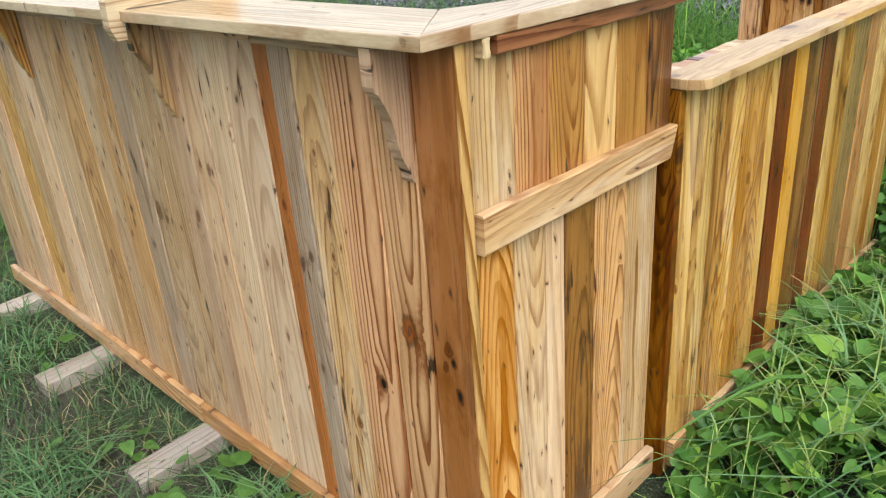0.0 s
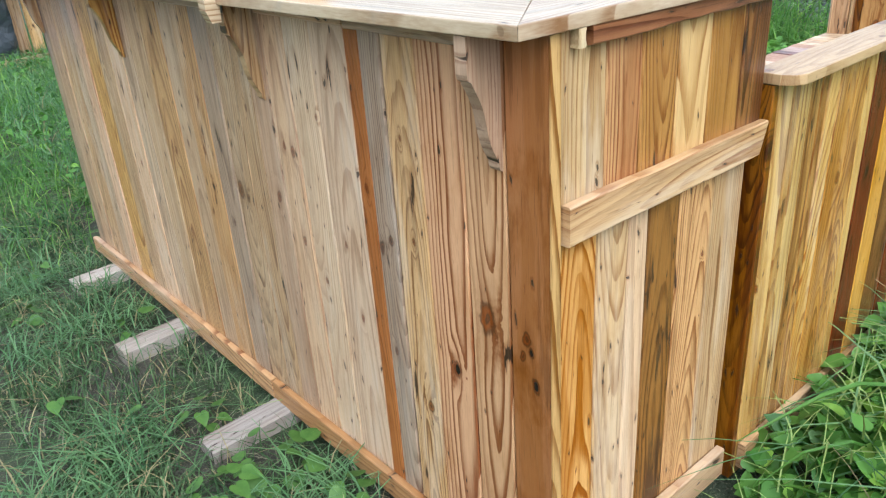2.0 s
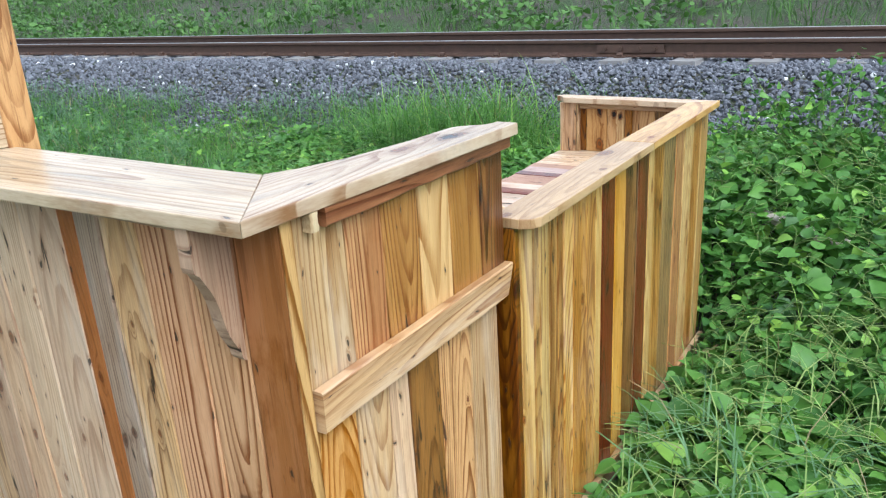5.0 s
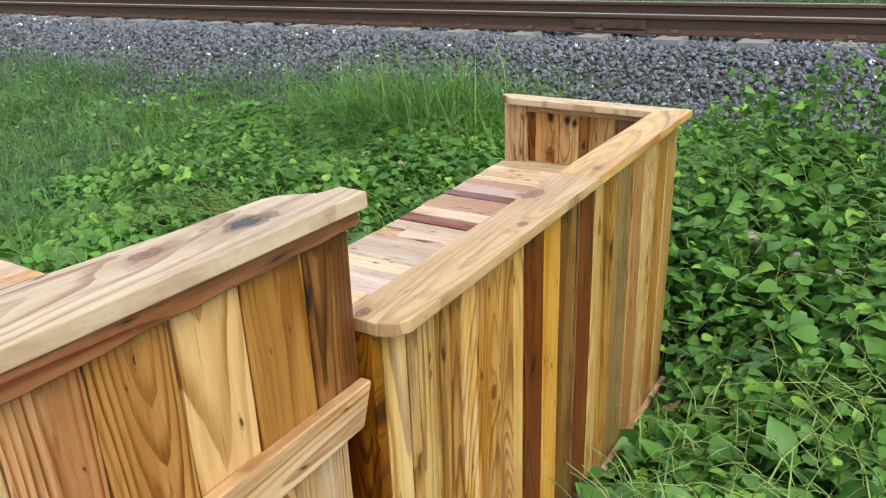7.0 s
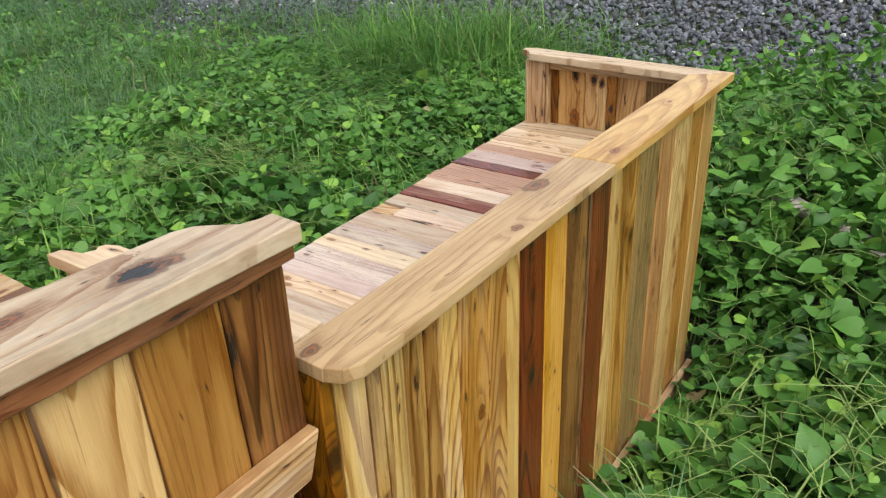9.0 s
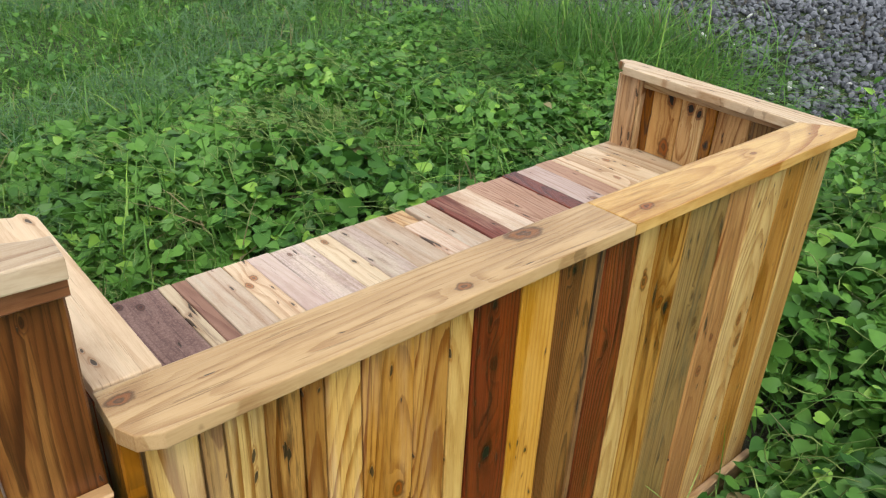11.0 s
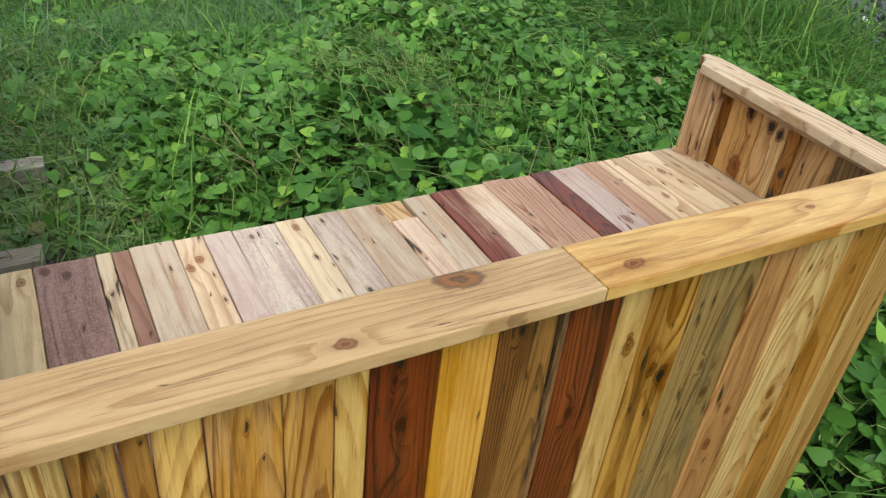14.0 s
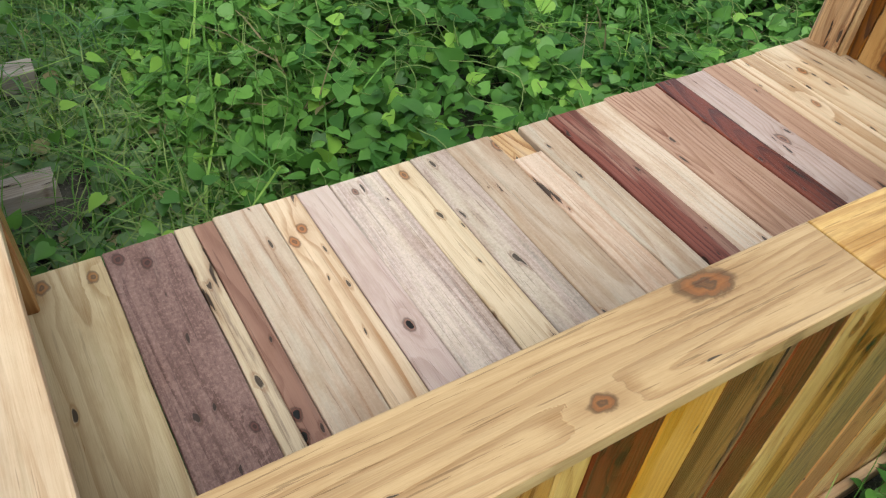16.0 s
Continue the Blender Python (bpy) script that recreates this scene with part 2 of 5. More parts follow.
    h = g.math("SUBTRACT", g.math("ADD", g.math("MULTIPLY", fibre, 0.7), g.math("MULTIPLY", ring, -0.5)), g.math("MULTIPLY", g.math("MAXIMUM", spot, torn), 2.0))
    if hollow is not None:
        h = g.math("SUBTRACT", h, g.math("MULTIPLY", hollow, 4.0))
    nt.links.new(g.bump(h, 0.45, 0.0014), bsdf.inputs["Normal"])
    return mat


SPEC = {
    "pine": dict(light=(0.58, 0.425, 0.235), dark=(0.29, 0.15, 0.055), contrast=0.8, stain=(0.20, 0.12, 0.06), stained=0.35, bleach_sheen=0.35, gouge=0.95, streak=0.8, mottle=0.45),
    "tan": dict(light=(0.61, 0.42, 0.225), dark=(0.27, 0.15, 0.07), stained=0.45, stain=(0.17, 0.105, 0.06), contrast=0.8, bleach_sheen=0.35, streak=0.9, mottle=0.35, gouge=0.925, spots=0.86),
    "cream": dict(light=(0.66, 0.545, 0.365), dark=(0.4, 0.25, 0.11), contrast=0.75, spots=0.84, stain=(0.42, 0.34, 0.23), stained=0.3, warm=0.95, streak=0.6, mottle=0.4, nicks=0.35, gap=0.013, knots=0.95, gouge=0.975, bleach_sheen=0.2),
    "pallid": dict(light=(0.56, 0.46, 0.335), dark=(0.42, 0.29, 0.175), contrast=0.45, stain=(0.50, 0.45, 0.37), stained=0.45, spots=0.84, warm=0.97, heart=(0.36, 0.21, 0.12, 0.45), rough=0.48, mottle=0.5, nicks=0.35, gap=0.009, sawn=0.08, streak=0.8, bleach_sheen=0.35),
    "grey": dict(light=(0.56, 0.42, 0.265), dark=(0.22, 0.145, 0.085), stain=(0.22, 0.16, 0.11), stained=0.6, bleach_sheen=0.2, gouge=0.94, streak=0.95, mottle=0.35),
    "slate": dict(light=(0.51, 0.39, 0.26), dark=(0.22, 0.15, 0.09), stain=(0.27, 0.22, 0.175), stained=0.5, gouge=0.93, bleach_sheen=0.25, streak=0.9, mottle=0.35),
    "fumed": dict(light=(0.33, 0.225, 0.1), dark=(0.115, 0.056, 0.014), stain=(0.075, 0.06, 0.04), stained=0.7, gouge=0.94, rough=0.34, gap=0.005, streak=1.1),
    "red": dict(light=(0.47, 0.21, 0.085), dark=(0.24, 0.085, 0.03), stained=0.25, stain=(0.12, 0.045, 0.02)),
    "rust": dict(light=(0.33, 0.16, 0.08), dark=(0.16, 0.062, 0.026), contrast=0.25, stain=(0.12, 0.048, 0.022), stained=0.6, streak=0.25, knots=0.95, spots=0.93, heart=(0.22, 0.085, 0.03, 0.45), mottle=1.0, cut=0.5, gouge=0.99),
    "burnt": dict(light=(0.6, 0.37, 0.16), dark=(0.3, 0.105, 0.022), contrast=1.0, stain=(0.13, 0.045, 0.012), stained=0.3, streak=0.6, heart=(0.28, 0.10, 0.024, 0.5), gap=0.0085, cut=1.6, gouge=0.985),
    "amber": dict(light=(0.56, 0.37, 0.17), dark=(0.26, 0.125, 0.042), stain=(0.15, 0.068, 0.022), stained=0.5, contrast=0.85, gouge=0.94, streak=0.8),
    # pale patches on honey and olive are painted-in sky reflection, not wear
    "honey": dict(light=(0.55, 0.335, 0.11), dark=(0.25, 0.11, 0.03), contrast=1.0, stain=(0.11, 0.045, 0.012), stained=0.4, rough=0.34, gouge=0.97, heart=(0.22, 0.085, 0.016, 0.45), bleach_sheen=0.12, gap=0.006, streak=1.0, mottle=0.4),
    "olive": dict(light=(0.57, 0.4, 0.16), dark=(0.3, 0.155, 0.045), contrast=1.0, stain=(0.18, 0.095, 0.026), stained=0.4, rough=0.34, gouge=0.97, heart=(0.34, 0.17, 0.035, 0.45), bleach_sheen=0.2, gap=0.01, cut=1.5, streak=1.0, mottle=0.4),
    "golden": dict(light=(0.57, 0.41, 0.18), dark=(0.33, 0.17, 0.05), contrast=0.7, stain=(0.18, 0.085, 0.025), stained=0.35, rough=0.34, gouge=0.97, spots=0.92, mottle=0.5, heart=(0.34, 0.18, 0.05, 0.35), gap=0.012, cut=1.5, streak=0.8),
    "yellow": dict(light=(0.52, 0.315, 0.115), dark=(0.31, 0.14, 0.028), contrast=0.45, streak=0.45, knots=0.97, stained=0.2, stain=(0.30, 0.13, 0.02), gouge=0.97, rough=0.34, heart=(0.36, 0.16, 0.03, 0.4)),
    "wine": dict(light=(0.15, 0.042, 0.02), dark=(0.05, 0.012, 0.008), contrast=0.8, stain=(0.022, 0.008, 0.005), stained=0.8, rough=0.30, heart=(0.21, 0.06, 0.024, 0.45), gouge=0.93, gap=0.007, cut=1.4, streak=1.2),
    "umber": dict(light=(0.19, 0.075, 0.02), dark=(0.07, 0.026, 0.008), contrast=0.9, stain=(0.06, 0.022, 0.007), stained=0.5, rough=0.36, heart=(0.44, 0.225, 0.065, 0.45), gouge=0.92, gap=0.005, streak=1.0),
    "scorched": dict(light=(0.46, 0.28, 0.1), dark=(0.20, 0.085, 0.024), contrast=0.85, stain=(0.045, 0.022, 0.010), stained=0.75, gouge=0.86, heart=(0.16, 0.065, 0.020, 0.6), rough=0.34, streak=1.0),
    "copper": dict(light=(0.49, 0.27, 0.105), dark=(0.25, 0.095, 0.025), contrast=0.7, stain=(0.14, 0.055, 0.017), stained=0.5, gouge=0.92, rough=0.34, heart=(0.2, 0.075, 0.02, 0.4), streak=0.9),
    "speckled": dict(light=(0.57, 0.43, 0.205), dark=(0.30, 0.165, 0.05), contrast=0.7, stain=(0.20, 0.12, 0.05), stained=0.4, gouge=0.86, spots=0.84, rough=0.36, heart=(0.36, 0.17, 0.05, 0.5), streak=0.8),
    "streaky": dict(light=(0.28, 0.15, 0.06), dark=(0.08, 0.035, 0.016), stain=(0.022, 0.015, 0.011), stained=1.0, spots=0.75, gouge=0.9, heart=(0.045, 0.022, 0.014, 0.85)),
    "plum": dict(light=(0.23, 0.14, 0.11), dark=(0.11, 0.058, 0.045), contrast=0.5, stain=(0.32, 0.22, 0.185), stained=0.35, streak=1.0, rough=0.55, warm=0.95, gouge=0.97, nicks=0.35, sawn=0.3, mottle=0.3),
    "pink": dict(light=(0.6, 0.475, 0.385), dark=(0.42, 0.29, 0.22), contrast=0.4, rough=0.55, stained=0.2, stain=(0.48, 0.38, 0.31), streak=0.4, warm=0.97, gouge=0.97, nicks=0.35, bleach_sheen=0.25),
    "rose": dict(light=(0.51, 0.30, 0.14), dark=(0.28, 0.135, 0.05), contrast=0.6),
    "ash": dict(light=(0.52, 0.42, 0.335), dark=(0.27, 0.185, 0.14), contrast=0.4, rough=0.55, stain=(0.30, 0.25, 0.215), stained=0.6, streak=1.0, warm=0.98, bleach_sheen=0.55, gouge=0.96, nicks=0.35, sawn=0.18),
    "russet": dict(light=(0.47, 0.31, 0.215), dark=(0.25, 0.125, 0.075), contrast=0.6, rough=0.5, stain=(0.20, 0.08, 0.045), streak=0.9, warm=0.92, nicks=0.35, gouge=0.98),
    "cap": dict(light=(0.47, 0.395, 0.27), dark=(0.26, 0.165, 0.085), contrast=0.7, stain=(0.2, 0.17, 0.135), stained=0.55, rough=0.30, knots=0.985, spots=0.95, streak=0.9, warm=0.93, bleach_sheen=0.3, mottle=0.4, nicks=0.4, gap=0.01, cut=1.5, gouge=0.975),
    "ledge": dict(light=(0.56, 0.4, 0.225), dark=(0.29, 0.155, 0.06), contrast=0.38, stained=0.08, rough=0.34, knots=0.99, spots=0.96, streak=0.55, warm=0.90, gouge=0.985, mottle=0.3, nicks=0.45, gap=0.009, cut=1.4),
    "straw": dict(light=(0.7, 0.585, 0.365), dark=(0.38, 0.25, 0.095), contrast=0.8, stained=0.2, stain=(0.34, 0.25, 0.12), knots=0.97, spots=0.95, rough=0.45, warm=0.92, gouge=0.985, mottle=0.4, streak=0.5, nicks=0.2, gap=0.012, cut=0.8),
    "raw": dict(light=(0.42, 0.39, 0.33), dark=(0.25, 0.225, 0.185), contrast=0.4, stain=(0.13, 0.12, 0.095), stained=0.5, rough=0.8, warm=0.95),
    "blush": dict(light=(0.58, 0.385, 0.235), dark=(0.27, 0.13, 0.072), gap=0.013, contrast=0.95, cut=0.8, stained=0.12, stain=(0.34, 0.20, 0.12), knots=0.985, spots=0.9, gouge=0.985, streak=0.5, mottle=0.4, nicks=0.25),
    "bisque": dict(light=(0.69, 0.53, 0.35), dark=(0.40, 0.255, 0.145), gap=0.010, contrast=0.5, bleach_sheen=0.4, stained=0.35, stain=(0.36, 0.25, 0.16), knots=0.97, spots=0.86, gouge=0.93, streak=0.65, mottle=0.3, nicks=0.3),
    "fawn": dict(light=(0.62, 0.45, 0.28), dark=(0.32, 0.19, 0.11), gap=0.009, contrast=0.5, bleach_sheen=0.2, stained=0.4, stain=(0.27, 0.165, 0.09), knots=0.96, gouge=0.925, mottle=0.35, streak=0.95, spots=0.85),
    "maize": dict(light=(0.58, 0.42, 0.19), dark=(0.33, 0.185, 0.05), gap=0.012, contrast=0.85, cut=1.2, stained=0.1, knots=0.98, spots=0.96, gouge=0.985, rough=0.34, streak=0.6, mottle=0.2),
    "madder": dict(light=(0.24, 0.085, 0.06), dark=(0.12, 0.03, 0.02), gap=0.010, contrast=0.7, stained=0.5, stain=(0.06, 0.02, 0.014), rough=0.5, heart=(0.42, 0.255, 0.19, 0.7), knots=0.97, gouge=0.97, streak=0.9),
    "bark": dict(light=(0.62, 0.52, 0.37), dark=(0.36, 0.24, 0.15), contrast=0.3, stained=0.6, stain=(0.16, 0.10, 0.08), rough=0.6, gouge=0.80, spots=0.78),
    "cedar": dict(light=(0.36, 0.20, 0.14), dark=(0.20, 0.09, 0.06), gap=0.010, contrast=0.5, stained=0.3, stain=(0.22, 0.12, 0.10), rough=0.55, knots=0.97, gouge=0.985),
    "toffee": dict(light=(0.47, 0.27, 0.095), dark=(0.23, 0.095, 0.028), gap=0.006, contrast=0.9, stained=0.25, stain=(0.16, 0.06, 0.02), rough=0.34, knots=0.975, gouge=0.985, spots=0.95, mottle=0.4),
    "redbark": dict(light=(0.25, 0.115, 0.05), dark=(0.12, 0.04, 0.014), contrast=0.6, stained=0.6, stain=(0.05, 0.02, 0.012), rough=0.4, gouge=0.86, spots=0.85, mottle=0.6),
}
W = {key: wood(key + "_wood", **spec) for key, spec in SPEC.items()}

# ---- helpers for things ----
ROT_Z = Matrix.Rotation(-math.pi / 2, 4, "Y")  # local x to world z


def thing(name, at, label, category, group="", kind=""):
    e = new(name)
    e.empty_display_size = 0.1
    e.location = at
    return tagged(e, label, category, group, kind)


def world_place(ob):
    return ob.location if ob.parent is None else ob.parent.location + ob.location


def part(name, data, mat, parent, m=Matrix.Identity(4), label=""):
    """A mesh (or bmesh) as one object under a thing; m is its pose in the world."""
    if isinstance(data, bmesh.types.BMesh):
        me = bpy.data.meshes.new(name)
        data.to_mesh(me)
        data.free()
    else:
        me = data
    if mat is not None and not me.materials:
        me.materials.append(mat)
    ob = new(name, me)
    if parent is not None:
        ob.parent = parent
        base = Matrix.Translation(-parent.location)
        if parent.parent is not None:
            base = parent.matrix_basis.inverted() @ Matrix.Translation(-parent.parent.location)
        ob.matrix_basis = base @ m
    else:
        ob.matrix_basis = m
    return tagged(ob, label)


def board_mesh(length, width, thick, ch=0.0026, wobble=0.0012, segs=5, skew=(0.0, 0.0)):
    """A sawn board along x, centred, with eased and slightly uneven long edges."""
    me = bpy.data.meshes.new("board")
    hw, ht = width / 2, thick / 2
    sec = [(-hw + ch, -ht), (hw - ch, -ht), (hw, -ht + ch), (hw, ht - ch), (hw - ch, ht), (-hw + ch, ht), (-hw, ht - ch), (-hw, -ht + ch)]
    vs, fs = [], []
    for i in range(segs + 1):
        u = i / segs
        dx = [random.uniform(-1, 1) * wobble for _ in range(2)]
        for y, z in sec:
            x = (u - 0.5) * length + (skew[0] if i == 0 else skew[1] if i == segs else 0.0) * (y / hw)
            vs.append((x, y + (dx[0] if y < 0 else dx[1]), z))
    for i in range(segs):
        for k in range(8):
            a, b = i * 8 + k, i * 8 + (k + 1) % 8
            fs.append((a, b, b + 8, a + 8))
    fs += [tuple(range(7, -1, -1)), tuple(range(segs * 8, segs * 8 + 8))]
    me.from_pydata(vs, [], fs)
    me.update()
    return me


def frame_of(c, along, across):
    """A pose at c with local x along, local y across."""
    a, b = Vector(along).normalized(), Vector(across).normalized()
    n = a.cross(b)
    m = Matrix((a, b, n)).transposed().to_4x4()
    m.translation = c
    return m


def board(name, parent, mat, p0, p1, across, width, thick, label="", eyes=(), **kw):
    """A board from p0 to p1 (its middle line). eyes: knots at places in the world, with radius and depth."""
    p0, p1 = Vector(p0), Vector(p1)
    me = board_mesh((p1 - p0).length, width, thick, **kw)
    m = frame_of((p0 + p1) / 2, p1 - p0, across)
    return part(name, me, grained(mat, m, eyes), parent, m, label)


def grained(mat, m, eyes):
    if not eyes:
        return W[mat]
    inv = m.inverted()
    local = [(inv @ Vector(c), r, deep) for c, r, deep in eyes]
    return wood(mat + "_knotted_wood", **SPEC[mat], eyes=[(c.x, c.y, r, deep) for c, r, deep in local])


def slab(name, parent, mat, outline, z0, z1, along=(1, 0, 0), slope=0.0, bevel=0.0022, label="", eyes=()):
    """A flat board of any outline (x, y), from z0 to z1; the grain runs along."""
    c = Vector((sum(p[0] for p in outline) / len(outline), sum(p[1] for p in outline) / len(outline), (z0 + z1) / 2))
    across = Vector((0, 0, 1)).cross(Vector(along))
    m = frame_of(c, along, across)
    inv = m.inverted()
    bm = bmesh.new()
    low = [bm.verts.new(inv @ Vector((x, y, z0 - slope * (x - outline[0][0])))) for x, y in outline]
    top = [bm.verts.new(inv @ Vector((x, y, z1 - slope * (x - outline[0][0])))) for x, y in outline]
    n = len(outline)
    bm.faces.new(low[::-1])
    bm.faces.new(top)
    for i in range(n):
        bm.faces.new((low[i], low[(i + 1) % n], top[(i + 1) % n], top[i]))
    bmesh.ops.recalc_face_normals(bm, faces=bm.faces[:])
    bmesh.ops.bevel(bm, geom=[e for e in bm.edges if abs((e.verts[0].co - e.verts[1].co).z) < 0.01], offset=bevel, segments=2, affect="EDGES", profile=0.6)
    return part(name, bm, grained(mat, m, eyes), parent, m, label)


# ---- tall bar counter ----
BAR_TOP = 1.112
bar = thing("bar_counter", (0.95, 1.9, 0.0), "L-shaped bar counter clad in oiled reclaimed wood planks", "bar counter")
FX, EY = 0.757, 0.726  # outer planes of the long front and of the short end
front = [0.722, 0.812, 0.909, 1.018, 1.110, 1.173, 1.219, 1.341, 1.439, 1.530, 1.615, 1.697, 1.790, 1.882, 1.989, 2.085, 2.215, 2.325, 2.420, 2.530, 2.640, 2.763, 2.850, 2.929, 3.040, 3.152, 3.225]
front_woods = "rust blush blush tan slate red bisque bisque fawn fawn tan grey slate tan fawn amber fawn grey bisque grey amber fawn slate tan fawn grey".split()
# knots: (place across, height, radius, hollow)
front_knots = [(0.755, 0.526, 0.012, 1), (0.775, 0.605, 0.012, 0), (0.765, 0.585, 0.008, 1), (0.785, 0.570, 0.009, 0), (0.869, 0.609, 0.025, 0), (0.848, 0.585, 0.005, 0), (0.957, 0.466, 0.014, 1), (1.196, 0.774, 0.008, 0), (1.769, 0.631, 0.018, 0), (1.735, 0.615, 0.009, 0), (1.465, 0.795, 0.011, 0), (1.50, 0.80, 0.008, 0), (1.56, 0.665, 0.011, 0), (1.35, 0.89, 0.006, 0), (1.92, 0.84, 0.008, 0), (2.05, 0.70, 0.008, 0), (1.075, 0.90, 0.005, 0), (1.06, 0.70, 0.006, 0), (1.30, 0.62, 0.007, 0), (1.27, 0.45, 0.008, 0), (1.40, 0.50, 0.007, 0), (1.47, 0.58, 0.010, 0), (1.66, 0.86, 0.007, 0), (1.84, 0.52, 0.008, 0), (1.93, 0.60, 0.010, 1), (2.15, 0.66, 0.010, 0), (2.28, 0.80, 0.007, 0), (2.47, 0.55, 0.009, 0), (1.15, 0.42, 0.008, 0), (1.05, 0.33, 0.012, 0), (1.13, 0.68, 0.009, 0)]
for a, b, w in zip(front, front[1:], front_woods):
    d = random.uniform(-0.0018, 0.0018)
    ey = [((FX, y, z), r, k) for y, z, r, k in front_knots if a < y < b]
    board("plank", bar, w, (FX + 0.011 + d, (a + b) / 2, 0.012), (FX + 0.011 + d, (a + b) / 2, BAR_TOP - 0.003), (0, 1, 0), b - a - 0.0022, 0.022, eyes=ey)
upper = [0.782, 0.890, 0.978, 1.077, 1.173, 1.277, 1.366]
for a, b, w in zip(upper, upper[1:], "pine burnt toffee maize toffee umber".split()):
    board("plank", bar, w, ((a + b) / 2, EY + 0.011, 0.80), ((a + b) / 2, EY + 0.011, BAR_TOP - 0.003), (1, 0, 0), b - a - 0.0024, 0.021)
lower = [0.782, 0.877, 0.963, 1.018, 1.113, 1.220, 1.330]
for a, b, w in zip(lower, lower[1:], "burnt pine fawn streaky amber pine".split()):
    board("plank", bar, w, ((a + b) / 2, EY + 0.012, 0.012), ((a + b) / 2, EY + 0.012, 0.797), (1, 0, 0), b - a - 0.0024, 0.021)
# boards over the joint, skirting and trim
board("batten", bar, "pine", (0.783, EY - 0.0105, 0.824), (1.352, EY - 0.0105, 0.819), (0, 0, 1), 0.066, 0.020, "knotty pine batten with a slanted end", skew=(0.0, 0.012))
board("trim_strip", bar, "redbark", (0.835, EY - 0.0085, BAR_TOP - 0.0145), (1.366, EY - 0.0105, BAR_TOP - 0.0170), (0, 0, 1), 0.028, 0.017, "reddish brown trim strip with a waney bark edge", wobble=0.0011, segs=14)
board("trim_block", bar, "straw", (0.813, EY - 0.0085, BAR_TOP - 0.028), (0.813, EY - 0.0085, BAR_TOP - 0.001), (1, 0, 0), 0.016, 0.020)
board("corner_strip", bar, "amber", (0.7695, EY - 0.0055, 0.064), (0.7695, EY - 0.0055, BAR_TOP - 0.003), (1, 0, 0), 0.022, 0.003)
board("trim_strip", bar, "tan", (FX - 0.007, 0.86, 1.097), (FX - 0.007, 1.195, 1.097), (0, 0, 1), 0.032, 0.014)
board("trim_strip", bar, "fawn", (FX - 0.007, 1.20, 1.098), (FX - 0.007, 1.52, 1.098), (0, 0, 1), 0.026, 0.014)
board("trim_strip", bar, "fawn", (FX - 0.007, 1.60, 1.094), (FX - 0.007, 2.32, 1.094), (0, 0, 1), 0.032, 0.014)
board("trim_strip", bar, "tan", (FX - 0.007, 2.43, 1.094), (FX - 0.007, 3.14, 1.094), (0, 0, 1), 0.032, 0.014)
board("skirting", bar, "tan", (FX - 0.011, 1.76, 0.030), (FX - 0.011, 3.25, 0.030), (0, 0, 1), 0.062, 0.020)
board("skirting", bar, "rose", (FX - 0.010, 0.74, 0.028), (FX - 0.010, 1.755, 0.028), (0, 0, 1), 0.062, 0.020)
board("skirting", bar, "pine", (0.77, EY - 0.011, 0.040), (1.332, EY - 0.011, 0.040), (0, 0, 1), 0.076, 0.021)
# countertop: two boards mitred at the corner
slab("countertop_board", bar, "cap", [(0.6875, 0.7115), (0.8805, 0.8655), (0.878, 2.0), (0.872, 3.30), (0.630, 3.30), (0.655, 2.0)], BAR_TOP, BAR_TOP + 0.021, (0, 1, 0), label="long pine countertop board with grey stains")
slab("countertop_board", bar, "cap", [(0.689, 0.712), (1.364, 0.690), (1.366, 0.734), (1.350, 0.735), (1.330, 0.742), (1.316, 0.762), (1.302, 0.780), (1.280, 0.789), (1.15, 0.796), (1.02, 0.812), (0.93, 0.840), (0.882, 0.865)], BAR_TOP, BAR_TOP + 0.022, (1, 0, 0), slope=0.004, eyes=[((1.212, 0.743, 1.13), 0.024, 1), ((1.235, 0.738, 1.13), 0.016, 0), ((1.09, 0.765, 1.13), 0.014, 0)], label="short pine countertop board with a scalloped end and split knot")
# hidden frame seen from inside
for y in (0.80, 1.55, 2.40, 3.16):
    board("stud", bar, "tan", (0.80, y, 0.0), (0.80, y, BAR_TOP - 0.004), (0, 1, 0), 0.045, 0.040)
for x in (0.84, 1.325):
    board("stud", bar, "umber", (x, EY + 0.044, 0.0), (x, EY + 0.044, BAR_TOP - 0.012), (1, 0, 0), 0.045, 0.040)
# slatted inner worktop
y = 0.745
top_woods = "pallid cream pallid fawn pallid bisque umber pine rose pallid tan cream wine amber pine grey tan cream umber pallid".split()
k = 0
while y < 3.12:
    w = random.uniform(0.062, 0.105)
    if abs(y + w / 2 - 1.535) > 0.08 and abs(y + w / 2 - 3.02) > 0.08:
        board("slat", bar, top_woods[k % len(top_woods)], (0.825, y + w / 2, 0.858), (1.353 + random.uniform(-0.003, 0.003), y + w / 2, 0.858 + random.uniform(-0.001, 0.001)), (0, 1, 0), w - 0.0016, 0.019)
    else:
        board("slat", bar, top_woods[k % len(top_woods)], (0.945, y + w / 2, 0.858), (1.353, y + w / 2, 0.858), (0, 1, 0), w - 0.0016, 0.019)
    y += w
    k += 1
board("edge_rail", bar, "tan", (1.330, 0.80, 0.815), (1.330, 3.12, 0.815), (0, 0, 1), 0.065, 0.024)
for y in (1.70, 3.08):
    board("leg", bar, "tan", (1.15, y, 0.0), (1.15, y, 0.846), (0, 1, 0), 0.07, 0.040)


